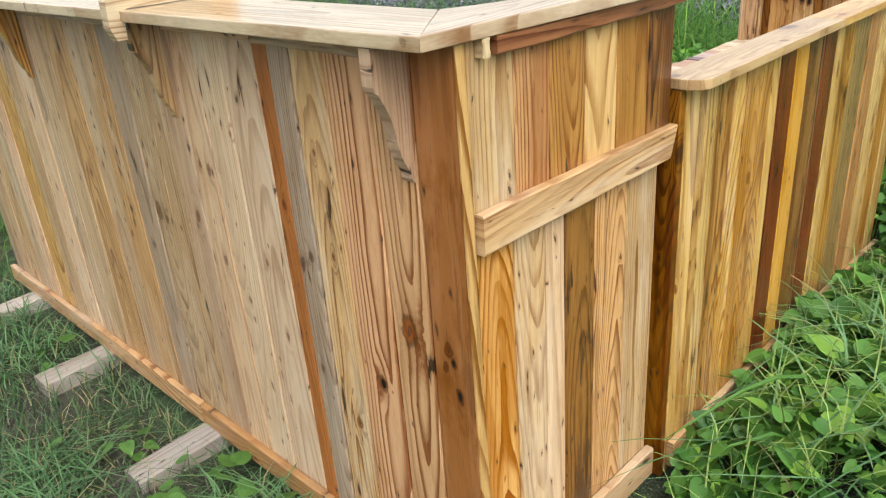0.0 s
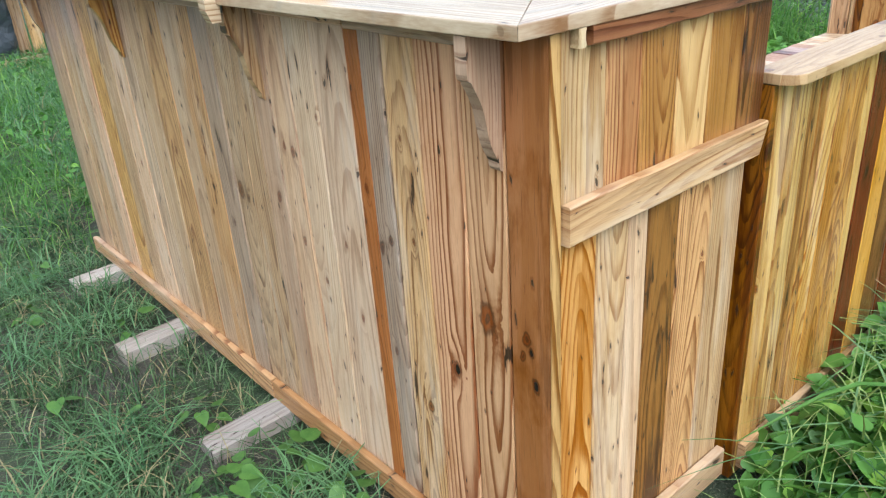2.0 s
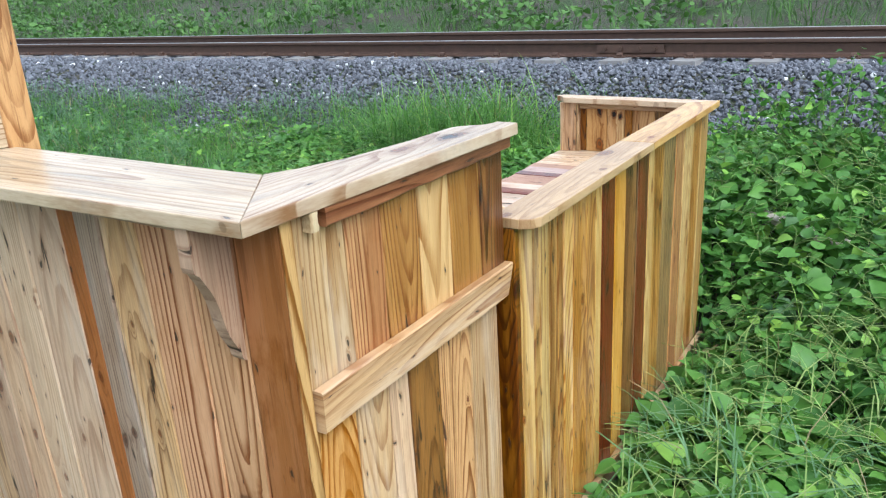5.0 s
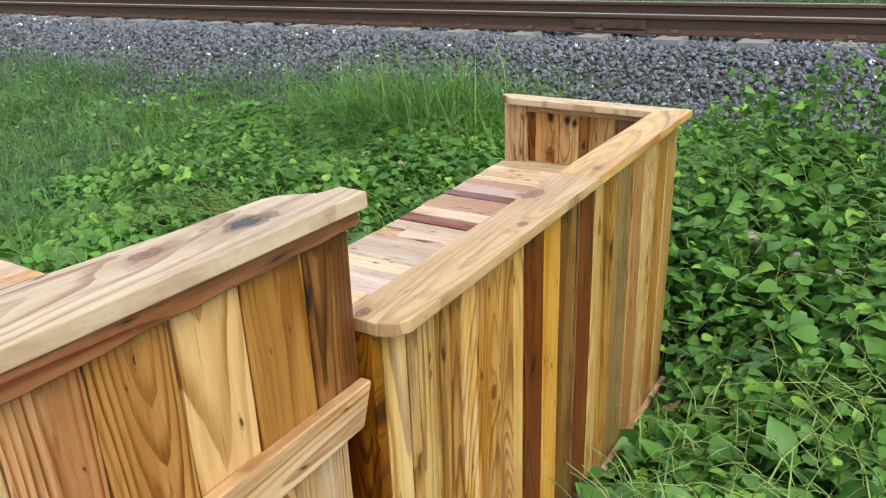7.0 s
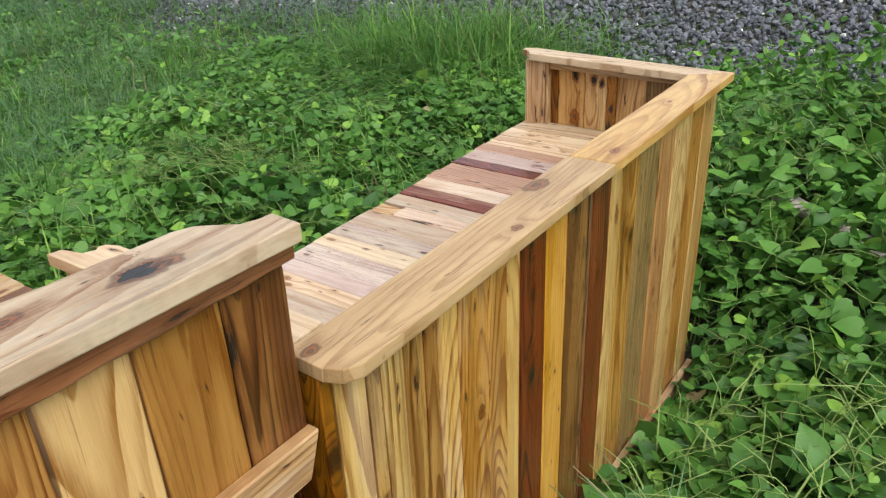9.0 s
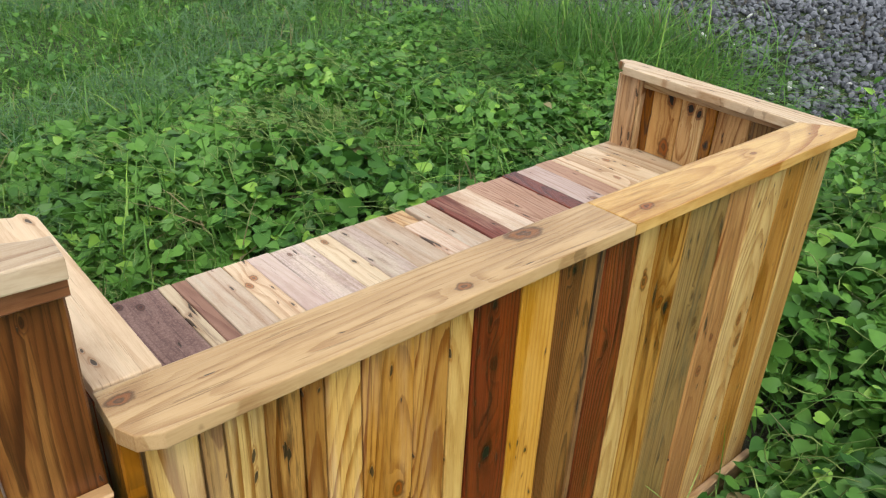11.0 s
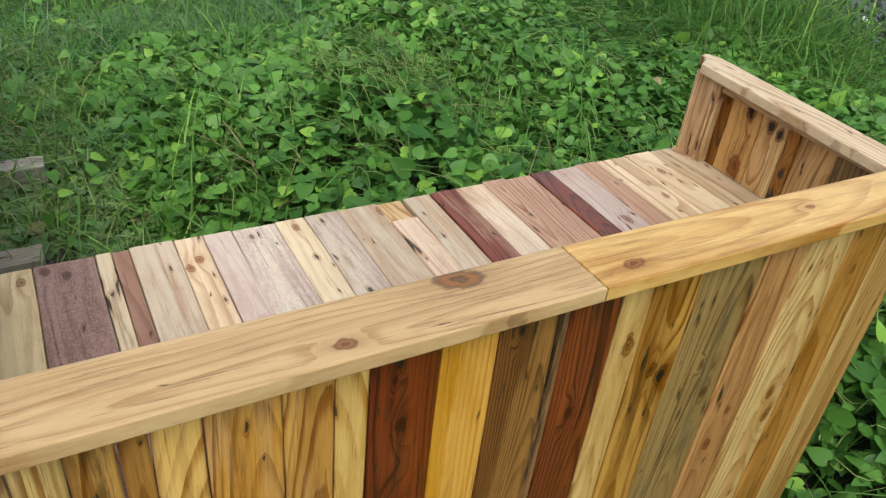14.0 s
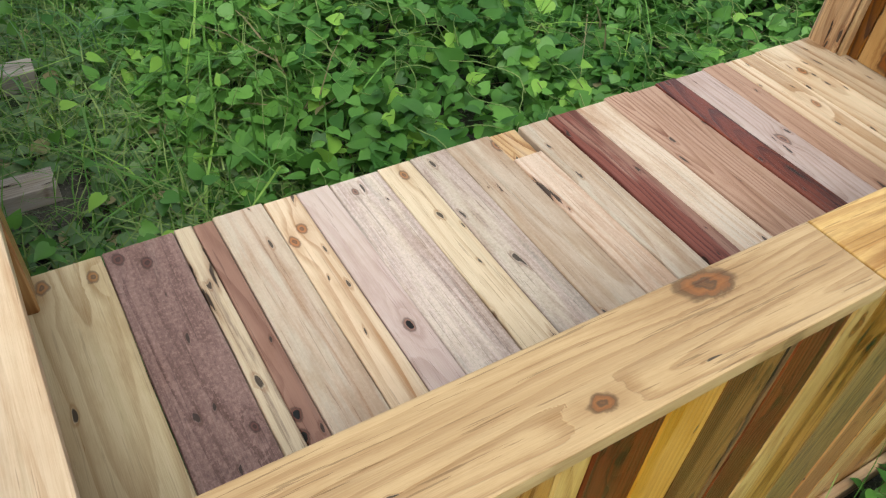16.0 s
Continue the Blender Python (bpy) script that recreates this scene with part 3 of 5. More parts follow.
def bracket(y, mat):
    """A scroll-cut bracket board under the overhang."""
    pts = [(0.690, 1.110), (0.690, 1.056), (0.692, 1.048), (0.698, 1.044)]
    for i in range(13):
        u = i / 12
        pts.append((0.701 + 0.046 * u + 0.004 * math.sin(2 * math.pi * u), 1.038 - 0.125 * u))
    pts += [(0.748, 0.904), (0.7515, 0.898), (0.7555, 0.897), (0.7555, 1.110)]
    bm = bmesh.new()
    # local x runs down the board, y across, z through it
    m = frame_of((0.72, y, 1.01), (0, 0, 1), (1, 0, 0))
    inv = m.inverted()
    rows = [[bm.verts.new(inv @ Vector((x, y + s, z))) for x, z in pts] for s in (-0.012, 0.012)]
    n = len(pts)
    bm.faces.new(rows[0])
    bm.faces.new(rows[1][::-1])
    for i in range(n):
        bm.faces.new((rows[0][i], rows[1][i], rows[1][(i + 1) % n], rows[0][(i + 1) % n]))
    bmesh.ops.recalc_face_normals(bm, faces=bm.faces[:])
    return part("bracket", bm, W[mat], bar, m, "scroll-cut wooden bracket")


for y, w in ((0.826, "fawn"), (1.560, "tan"), (2.400, "honey"), (3.200, "tan")):
    bracket(y, w)


def divider(y):
    """A post at the back of the counter with a shaped rail across the top."""
    board("post", bar, "amber", (0.900, y + 0.006, 0.0), (0.893, y + 0.006, 1.95), (1, 0, 0), 0.062, 0.052, "upright post of orange-tinted pine")
    z = BAR_TOP + 0.021
    pts = [(0.652, z - 0.055), (0.672, z - 0.055), (0.676, z - 0.004), (0.684, z + 0.002), (0.878, z + 0.002), (0.878, z + 0.105), (0.80, z + 0.092), (0.72, z + 0.060), (0.68, z + 0.040), (0.655, z + 0.034), (0.644, z + 0.020), (0.642, z - 0.030)]
    m = frame_of((0.76, y, z + 0.03), (1, 0, 0), (0, 0, 1))
    inv = m.inverted()
    bm = bmesh.new()
    rows = [[bm.verts.new(inv @ Vector((px, y + s, pz))) for px, pz in pts] for s in (-0.014, 0.014)]
    n = len(pts)
    bm.faces.new(rows[0])
    bm.faces.new(rows[1][::-1])
    for i in range(n):
        bm.faces.new((rows[0][i], rows[1][i], rows[1][(i + 1) % n], rows[0][(i + 1) % n]))
    bmesh.ops.recalc_face_normals(bm, faces=bm.faces[:])
    bmesh.ops.triangulate(bm, faces=[f for f in bm.faces if len(f.verts) > 4])
    part("divider_rail", bm, W["straw"], bar, m, "pale shaped rail hooked over the counter edge")


divider(1.535)
divider(3.02)

# bearers under the bar
for y, z, x0, x1 in ((1.72, -0.040, 0.50, 1.50), (2.39, -0.040, 0.515, 1.50), (3.00, -0.036, 0.56, 1.55)):
    me = board_mesh(x1 - x0, 0.085, 0.075, ch=0.006, wobble=0.003)
    ob = part("timber_bearer", me, W["raw"], None, pose((x0 + x1) / 2, y, z + 0.012, 0, -1.6, random.uniform(-2, 2)))
    tagged(ob, "rough grey timber bearer lying under the bar", "timber", "bearers under the bar")

# ---- low counter ----
LOW = 0.917
low = thing("low_counter", (2.1, 0.98, -0.05), "low counter of reclaimed planks with a multicoloured slatted worktop", "counter")
LY = 0.708
face = [1.400, 1.458, 1.485, 1.533, 1.581, 1.612, 1.664, 1.746, 1.807, 1.848, 1.937, 2.016, 2.105, 2.122, 2.205, 2.257, 2.346, 2.468, 2.555, 2.660, 2.750, 2.842]
face_woods = "olive honey olive scorched honey olive honey honey golden wine yellow umber streaky wine golden scorched fumed copper speckled copper speckled".split()
face_knots = [(1.890, 0.600, 0.016, 1), (1.883, 0.874, 0.007, 1), (1.891, 0.771, 0.010, 0), (2.048, 0.872, 0.008, 1), (2.235, 0.784, 0.013, 0), (2.322, 0.700, 0.016, 1), (2.637, 0.493, 0.014, 0), (2.501, 0.472, 0.012, 0), (1.878, 0.85, 0.005, 0), (2.157, 0.686, 0.010, 0), (2.235, 0.80, 0.009, 0), (2.30, 0.72, 0.012, 0), (2.66, 0.60, 0.014, 0), (2.44, 0.62, 0.009, 0), (1.72, 0.63, 0.013, 0), (2.52, 0.55, 0.008, 0), (2.70, 0.80, 0.008, 0)]
for a, b, w in zip(face, face[1:], face_woods):
    d = random.uniform(-0.0012, 0.0012)
    ey = [((x, LY, z), r, k) for x, z, r, k in face_knots if a < x < b]
    board("plank", low, w, ((a + b) / 2, LY + 0.011 + d, -0.04), ((a + b) / 2, LY + 0.011 + d, LOW - 0.002), (1, 0, 0), b - a - 0.0020, 0.021, eyes=ey)
board("skirting", low, "tan", (1.40, LY - 0.010, 0.02), (2.86, LY - 0.010, 0.02), (0, 0, 1), 0.07, 0.018)
# ends
for y0, y1, w in ((0.709, 0.775, "umber"), (0.775, 0.870, "wine"), (0.870, 0.96, "umber"), (0.96, 1.06, "tan"), (1.06, 1.15, "umber"), (1.15, 1.25, "tan")):
    board("end_plank", low, w, (1.387, (y0 + y1) / 2, -0.04), (1.387, (y0 + y1) / 2, LOW - 0.002), (0, 1, 0), y1 - y0 - 0.001, 0.020)
arm_knots = [(1.110, 0.754, 0.020, 0), (1.112, 0.885, 0.016, 1), (1.055, 0.874, 0.014, 1), (1.03, 0.87, 0.012, 1), (0.998, 0.800, 0.010, 1)]
for y0, y1, w in ((0.735, 0.83, "speckled"), (0.83, 0.90, "fumed"), (0.90, 0.985, "amber"), (0.985, 1.015, "umber"), (1.015, 1.082, "speckled"), (1.082, 1.165, "amber"), (1.165, 1.198, "umber")):
    ey = [((2.85, y, z), r, k) for y, z, r, k in arm_knots if y0 < y < y1]
    board("end_plank", low, w, (2.859, (y0 + y1) / 2, 0.732), (2.859, (y0 + y1) / 2, LOW - 0.002), (0, 1, 0), y1 - y0 - 0.0016, 0.018, eyes=ey)
for i in range(6):
    y0 = 0.735 + i * 0.088
    board("end_plank", low, ("pine", "tan", "honey")[i % 3], (2.878, y0 + 0.044, -0.04), (2.878, y0 + 0.044, LOW - 0.002), (0, 1, 0), 0.0868, 0.018)
board("post", low, "tan", (2.850, 1.234, -0.05), (2.850, 1.234, LOW - 0.002), (0, 1, 0), 0.066, 0.034)
board("post", low, "pine", (2.842, 1.1935, 0.732), (2.842, 1.1935, LOW - 0.002), (0, 1, 0), 0.010, 0.020)
board("post", low, "amber", (1.419, 1.215, -0.05), (1.419, 1.215, LOW - 0.002), (0, 1, 0), 0.060, 0.042)
board("moulding", low, "pine", (2.842, 0.775, 0.905), (2.842, 1.186, 0.905), (0, 0, 1), 0.020, 0.014)
board("back_rail", low, "tan", (1.44, 1.235, 0.680), (2.78, 1.235, 0.680), (0, 0, 1), 0.06, 0.025)
# cap boards
left_tip = [(1.376, 0.762), (1.374, 0.700), (1.385, 0.676), (1.41, 0.664)]
slab("cap_board", low, "ledge", left_tip + [(2.135, 0.674), (2.132, 0.770)], LOW, LOW + 0.021, (1, 0, 0), eyes=[((1.976, 0.752, 0.94), 0.023, 0), ((1.81, 0.694, 0.94), 0.011, 0), ((1.395, 0.735, 0.94), 0.012, 0)], label="honey-coloured ledge board with dark knot")
slab("cap_board", low, "golden", [(2.137, 0.674), (2.862, 0.678), (2.792, 0.772), (2.134, 0.770)], LOW, LOW + 0.021, (1, 0, 0), eyes=[((2.20, 0.705, 0.94), 0.013, 0), ((2.55, 0.73, 0.94), 0.007, 0)], label="golden ledge board with swirling grain")
slab("cap_board", low, "cream", [(2.864, 0.680), (2.890, 1.262), (2.880, 1.290), (2.858, 1.288), (2.846, 1.262), (2.820, 1.245), (2.795, 0.775)], LOW, LOW + 0.020, (0, 1, 0), label="pale arm cap with scalloped end")
slab("cap_board", low, "cream", [(1.378, 0.766), (1.449, 0.768), (1.444, 1.195), (1.436, 1.215), (1.425, 1.222), (1.416, 1.214), (1.398, 1.222), (1.388, 1.262), (1.366, 1.268)], LOW, LOW + 0.021, (0, 1, 0), label="pale pine arm cap with scalloped end")
# slatted worktop
SEAT = 0.730
seat = [1.399, 1.517, 1.606, 1.631, 1.658, 1.726, 1.774, 1.822, 1.898, 1.952, 2.014, 2.091, 2.145, 2.202, 2.259, 2.322, 2.375, 2.435, 2.482, 2.551, 2.605, 2.685, 2.757, 2.852]
seat_knots = [(1.534, 1.231, 0.009, 0), (1.563, 1.209, 0.009, 0), (1.60, 0.93, 0.006, 0), (1.643, 0.927, 0.008, 1), (1.640, 0.899, 0.008, 1), (1.928, 1.225, 0.009, 0), (1.806, 0.981, 0.009, 1), (1.738, 1.165, 0.009, 0), (1.755, 1.185, 0.008, 0), (2.72, 1.18, 0.010, 0), (1.85, 1.225, 0.006, 0), (1.90, 0.95, 0.009, 0), (2.66, 1.10, 0.009, 0), (1.445, 1.22, 0.010, 0), (1.50, 1.21, 0.009, 0)]
seat_woods = "straw plum bark cedar pallid cream pink ash cream ash pallid pallid pallid madder pallid russet russet wine pink russet cream cream cream".split()
for i, (a, b, w) in enumerate(zip(seat, seat[1:], seat_woods)):
    y1 = 1.248 + 0.018 * (a - 1.43) / 1.4
    if i == 11:
        y1 -= 0.07
        board("slat", low, "pine", ((a + b) / 2, y1 + 0.002, SEAT - 0.013), ((a + b) / 2, y1 + 0.07, SEAT - 0.013), (1, 0, 0), b - a - 0.001, 0.018)
    d = random.uniform(-0.0012, 0.0012)
    m = ((a + b) / 2)
    board("slat", low, w, (m + 0.012, 0.735, SEAT - 0.0095 + d), (m, y1 + random.uniform(-0.003, 0.003), SEAT - 0.0095 + d), (1, 0, 0), b - a - 0.0012, 0.019, ch=0.0014, wobble=0.0007, eyes=[((x, y, SEAT), r, k) for x, y, r, k in seat_knots if a < x < b])

# ---- ground ----
def smooth(a, b, t):
    u = min(1.0, max(0.0, (t - a) / (b - a)))
    return u * u * (3 - 2 * u)


def land(x, y):
    """Height of the ground: a flat yard, the ballast bed of the track, and a bank beyond."""
    z = -0.055 + 0.03 * noise.noise((x * 0.9, y * 0.9, 0.0)) + 0.012 * noise.noise((x * 3.1, y * 3.1, 4.0))
    z += 0.10 * smooth(3.2, 5.2, x)
    z += 0.56 * smooth(5.1, 6.35, x)
    z -= 0.25 * smooth(8.3, 9.4, x)
    z += 1.15 * smooth(9.6, 17.0, x) + 0.25 * noise.noise((x * 0.25, y * 0.25, 9.0)) * smooth(9.5, 12, x)
    z += 2.2 * smooth(17, 60, x)
    return z


def sheet(name, xs, ys, mat, label, category):
    vs = [(x, y, land(x, y)) for y in ys for x in xs]
    n = len(xs)
    fs = [(j * n + i, j * n + i + 1, (j + 1) * n + i + 1, (j + 1) * n + i) for j in range(len(ys) - 1) for i in range(n - 1)]
    me = bpy.data.meshes.new(name)
    me.from_pydata(vs, [], fs)
    me.polygons.foreach_set("use_smooth", [True] * len(fs))
    me.materials.append(mat)
    return tagged(new(name, me), label, category, kind="structure")


mat, nt, bsdf = material("soil_and_thatch", 0.95)
g = Graph(nt)
co = g.node("ShaderNodeTexCoord").outputs["Object"]
n1, n2, n3 = g.noise(co, 1.6, 4.0), g.noise(co, 22.0, 5.0, 0.7), g.noise(co, 140.0, 3.0)
col = g.mix(n2, rgb(0.022, 0.019, 0.014), rgb(0.10, 0.092, 0.07))
col = g.mix(g.step(n1, 0.42, 0.6), col, g.mix(n3, rgb(0.014, 0.03, 0.009), rgb(0.055, 0.09, 0.028)))
col = g.mix(g.math("MULTIPLY", g.step(n3, 0.58, 0.7), 0.6), col, rgb(0.26, 0.23, 0.15))
nt.links.new(col, bsdf.inputs["Base Color"])
nt.links.new(g.bump(g.math("ADD", n2, n3), 0.9, 0.02), bsdf.inputs["Normal"])
SOIL = mat


def spread(lo, hi, dense_lo, dense_hi, fine):
    out, v = [], dense_lo
    while v < dense_hi:
        out.append(v)
        v += fine
    s = fine
    while v < hi:
        out.append(v)
        s *= 1.35
        v += s
    out.append(hi)
    v, s = dense_lo - fine, fine
    while v > lo:
        out.insert(0, v)
        s *= 1.35
        v -= s
    out.insert(0, lo)
    return out


sheet("ground", spread(-400, 900, -2.0, 12.0, 0.14), spread(-600, 900, -3.0, 10.0, 0.2), SOIL, "uneven yard soil with thatch and a raised track bed", "ground")


# ---- many small pieces in one mesh ----
def scatter(name, verts, tris, places, mat, label, category):
    """places: (n, 4, 4) poses; one joined mesh of n copies."""
    v = np.asarray(verts, float)
    f = np.asarray(tris, int)
    pl = np.asarray(places)
    n = len(pl)
    allv = np.einsum("nij,kj->nki", pl[:, :3, :3], v) + pl[:, None, :3, 3]
    allf = (f[None] + (np.arange(n) * len(v))[:, None, None]).reshape(-1, 3)
    return raw_mesh(name, allv.reshape(-1, 3), allf, mat, label, category)


def raw_mesh(name, allv, allf, mat, label, category):
    me = bpy.data.meshes.new(name)
    me.vertices.add(len(allv))
    me.vertices.foreach_set("co", np.ascontiguousarray(allv, np.float32).ravel())
    me.loops.add(allf.size)
    me.loops.foreach_set("vertex_index", np.ascontiguousarray(allf, np.int32).ravel())
    me.polygons.add(len(allf))
    me.polygons.foreach_set("loop_start", np.arange(0, allf.size, 3, dtype=np.int32))
    me.polygons.foreach_set("use_smooth", np.ones(len(allf), bool))
    me.update(calc_edges=True)
    me.materials.append(mat)
    return tagged(new(name, me), label, category, kind="stuff")


rng = np.random.default_rng(7)


def turns(n, tilt, up=None):
    """Random frames: heading anywhere, tilted by about tilt radians."""
    yaw = rng.uniform(0, 2 * np.pi, n)
    a, b = rng.normal(0, tilt, n), rng.normal(0, tilt, n)
    cy, sy, ca, sa, cb, sb = np.cos(yaw), np.sin(yaw), np.cos(a), np.sin(a), np.cos(b), np.sin(b)
    z, o = np.zeros(n), np.ones(n)
    rz = np.stack([np.stack([cy, -sy, z], -1), np.stack([sy, cy, z], -1), np.stack([z, z, o], -1)], 1)
    ry = np.stack([np.stack([cb, z, sb], -1), np.stack([z, o, z], -1), np.stack([-sb, z, cb], -1)], 1)
    rx = np.stack([np.stack([o, z, z], -1), np.stack([z, ca, -sa], -1), np.stack([z, sa, ca], -1)], 1)
    return rz @ ry @ rx


def poses(points, rot, size):
    n = len(points)
    m = np.zeros((n, 4, 4))
    m[:, :3, :3] = rot * np.asarray(size)[:, None, None]
    m[:, :3, 3], m[:, 3, 3] = points, 1
    return m


def land_many(p):
    return np.array([land(x, y) for x, y in p])


def leafy(name, dark, light, rough=0.5, through=0.3, dry=0.0, young=0.0):
    """Leaf by leaf between dark and light, in patches; some dry, some young and yellowish."""
    mat, nt, bsdf = material(name, rough)
    g = Graph(nt)
    isl = g.node("ShaderNodeNewGeometry").outputs["Random Per Island"]
    co = g.node("ShaderNodeTexCoord").outputs["Object"]
    patch = g.step(g.noise(co, 1.7, 3.0, 0.6), 0.32, 0.68)
    col = g.mix(g.math("ADD", g.math("MULTIPLY", isl, 0.65), g.math("MULTIPLY", patch, 0.35)), rgb(*dark), rgb(*light))
    col = g.mix(g.math("MULTIPLY", g.noise(co, 60.0, 3.0), 0.3), col, rgb(dark[0] * 0.7, dark[1] * 0.8, dark[2] * 0.7))
    if young:
        col = g.mix(g.math("GREATER_THAN", g.math("FRACT", g.math("MULTIPLY", isl, 17.3)), 1.0 - young), col, rgb(light[0] * 1.3, light[1] * 1.1, light[2]))
    if dry:
        col = g.mix(g.math("GREATER_THAN", g.math("FRACT", g.math("MULTIPLY", isl, 31.7)), 1.0 - dry), col, rgb(0.30, 0.25, 0.13))
    nt.links.new(col, bsdf.inputs["Base Color"])
    bsdf.inputs["Specular IOR Level"].default_value = 0.3
    tr = g.node("ShaderNodeBsdfTranslucent", {"Color": col})
    mixer = g.node("ShaderNodeMixShader", {0: through, 1: bsdf.outputs[0], 2: tr.outputs[0]})
    nt.links.new(mixer.outputs[0], nt.nodes["Material Output"].inputs["Surface"])
    return mat


VINE = leafy("vine_leaf", (0.032, 0.105, 0.018), (0.175, 0.365, 0.06), 0.42, 0.30, 0.002, 0.07)
LITTER = leafy("cut_leaf", (0.06, 0.13, 0.04), (0.24, 0.34, 0.15), 0.5, 0.25, 0.06)
WEED = leafy("weed_leaf", (0.035, 0.095, 0.018), (0.13, 0.25, 0.05), 0.5, 0.25)
GRASS = leafy("grass_blade", (0.045, 0.14, 0.02), (0.20, 0.38, 0.075), 0.5, 0.42, 0.03, 0.10)
BLUEGRASS = leafy("bluish_blade", (0.05, 0.13, 0.05), (0.22, 0.37, 0.16), 0.45, 0.4, 0.03)
TURF = leafy("short_turf", (0.018, 0.055, 0.016), (0.17, 0.26, 0.11), 0.6, 0.3, 0.12)
STRAW = leafy("dry_clippings", (0.12, 0.115, 0.07), (0.28, 0.26, 0.18), 0.8, 0.1)
STEM = leafy("vine_stem", (0.13, 0.20, 0.045), (0.30, 0.38, 0.12), 0.6, 0.1)

# heart-shaped leaf, 1 long
def leaf_shape():
    """Half outline as (place along, half width, height); both halves fold up from a drooping midrib."""
    half = ((-0.11, 0.17, 0.05), (0.0, 0.37, 0.09), (0.18, 0.45, 0.09), (0.42, 0.40, 0.04), (0.66, 0.26, -0.03), (0.86, 0.11, -0.11))
    mid = [(0.0, 0.0, 0.0), (0.28, 0.0, -0.01), (0.58, 0.0, -0.06), (1.0, 0.0, -0.20)]
    v = mid + [(x, w, z) for x, w, z in half] + [(x, -w, z) for x, w, z in half]
    side = [(0, 5, 4), (0, 6, 5), (0, 1, 6), (1, 7, 6), (1, 2, 7), (2, 8, 7), (2, 9, 8), (2, 3, 9)]
    flip = [tuple(i if i < 4 else i + 6 for i in (a, c, b)) for a, b, c in side]
    return v, side + flip


LEAF_V, LEAF_T = leaf_shape()


def blades(name, pts, height, width, bend, mat, label, category="grass"):
    """Curved tapering blades rooted at pts."""
    n = len(pts)
    yaw = rng.uniform(0, 2 * np.pi, n)
    d = np.stack([np.cos(yaw), np.sin(yaw), np.zeros(n)], -1)
    s = np.stack([-np.sin(yaw), np.cos(yaw), np.zeros(n)], -1)
    h = height * rng.uniform(0.5, 1.25, n)[:, None]
    lean = (bend * rng.uniform(0.1, 1.4, n))[:, None]
    w = (width * rng.uniform(0.7, 1.3, n))[:, None]
    up = np.array([0, 0, 1.0])
    rows = []
    for u, k in ((0.0, 1.0), (0.4, 0.9), (0.75, 0.6)):
        c = pts + d * h * lean * u * u + up * h * (u - 0.35 * lean * u * u)
        rows += [c - s * w * k / 2, c + s * w * k / 2]
    rows.append(pts + d * h * lean + up * h * (1 - 0.35 * lean))
    v = np.stack(rows, 1)
    t = np.array([(0, 1, 3), (0, 3, 2), (2, 3, 5), (2, 5, 4), (4, 5, 6)])
    return raw_mesh(name, v.reshape(-1, 3), (t[None] + (np.arange(n) * 7)[:, None, None]).reshape(-1, 3), mat, label, category)


def field(n, x0, x1, y0, y1, keep):
    p = np.stack([rng.uniform(x0, x1, n), rng.uniform(y0, y1, n)], -1)
    k = np.array([keep(x, y) for x, y in p])
    return p[rng.uniform(0, 1, n) < k]


def off_things(x, y):
    """1 where nothing stands."""
    if 0.72 < x < 0.80 and 0.70 < y < 3.24 or 0.75 < x < 1.36 and 0.70 < y < 0.76:
        return 0.0
    if 1.37 < x < 2.86 and 0.69 < y < 1.25:
        return 0.0
    if 0.47 < x < 0.80 and min(abs(y - 1.72), abs(y - 2.39), abs(y - 3.0)) < 0.06:
        return 0.0
    return 1.0


def hump(x, y):
    """Height of the vine cover above the soil."""
    n = 0.5 + 0.5 * noise.noise((x * 1.3, y * 1.3, 2.0))
    h = 0.0
    if y < 0.72 or x > 2.95:  # outer side
        d = 0.70 - y if x < 2.95 else max(0.70 - y, x - 2.95)
        h = (0.13 + 0.20 * n) * smooth(1.18, 1.5, x + 0.25 * max(0.0, -y)) * (0.55 + 0.45 * smooth(0.0, 0.40, d))
        h += 0.34 * math.exp(-((x - 4.15) ** 2 / 0.35 + (y - 0.62) ** 2 / 0.40)) + 0.22 * math.exp(-((x - 3.3) ** 2 / 0.5 + (y + 0.1) ** 2 / 0.5))
    else:
        h = (0.14 + 0.24 * n) * smooth(1.75, 2.35, x + 0.10 * (y - 1.4)) * smooth(4.6, 3.4, y) * smooth(1.26, 1.45, y)
        h += 0.16 * math.exp(-((x - 2.9) ** 2 / 0.3 + (y - 2.9) ** 2 / 0.35))
    return h


# vines
def vine_keep(x, y):
    if off_things(x, y) == 0 or (y > 0.675 and y < 1.3 and 1.3 < x < 2.92):
        return 0.0
    h = hump(x, y)
    return min(1.0, h * 9.0) * (0.55 + 0.45 * (noise.noise((x * 2.2, y * 2.2, 7.0)) > -0.25))


def vine_patch(name, n, x0, x1, y0, y1, label):
    p = field(n, x0, x1, y0, y1, vine_keep)
    top = np.array([hump(x, y) for x, y in p])
    z = land_many(p) + top * rng.uniform(0.35, 1.05, len(p)) ** 0.6 + 0.01
    size = 0.059 * rng.uniform(0.4, 1.0, len(p)) ** 0.8 * (1.0 + 0.45 * (rng.uniform(0, 1, len(p)) > 0.75))
    scatter(name, LEAF_V, LEAF_T, poses(np.c_[p, z], turns(len(p), 0.48), size), VINE, label, "vine")


vine_patch("vine_leaves", 42000, 1.25, 5.2, -2.6, 1.5, "dense heart-leaved vine creeping beside the low counter")
vine_patch("vine_leaves", 25000, 1.6, 4.9, 1.27, 4.5, "dense heart-leaved vine behind the low counter")


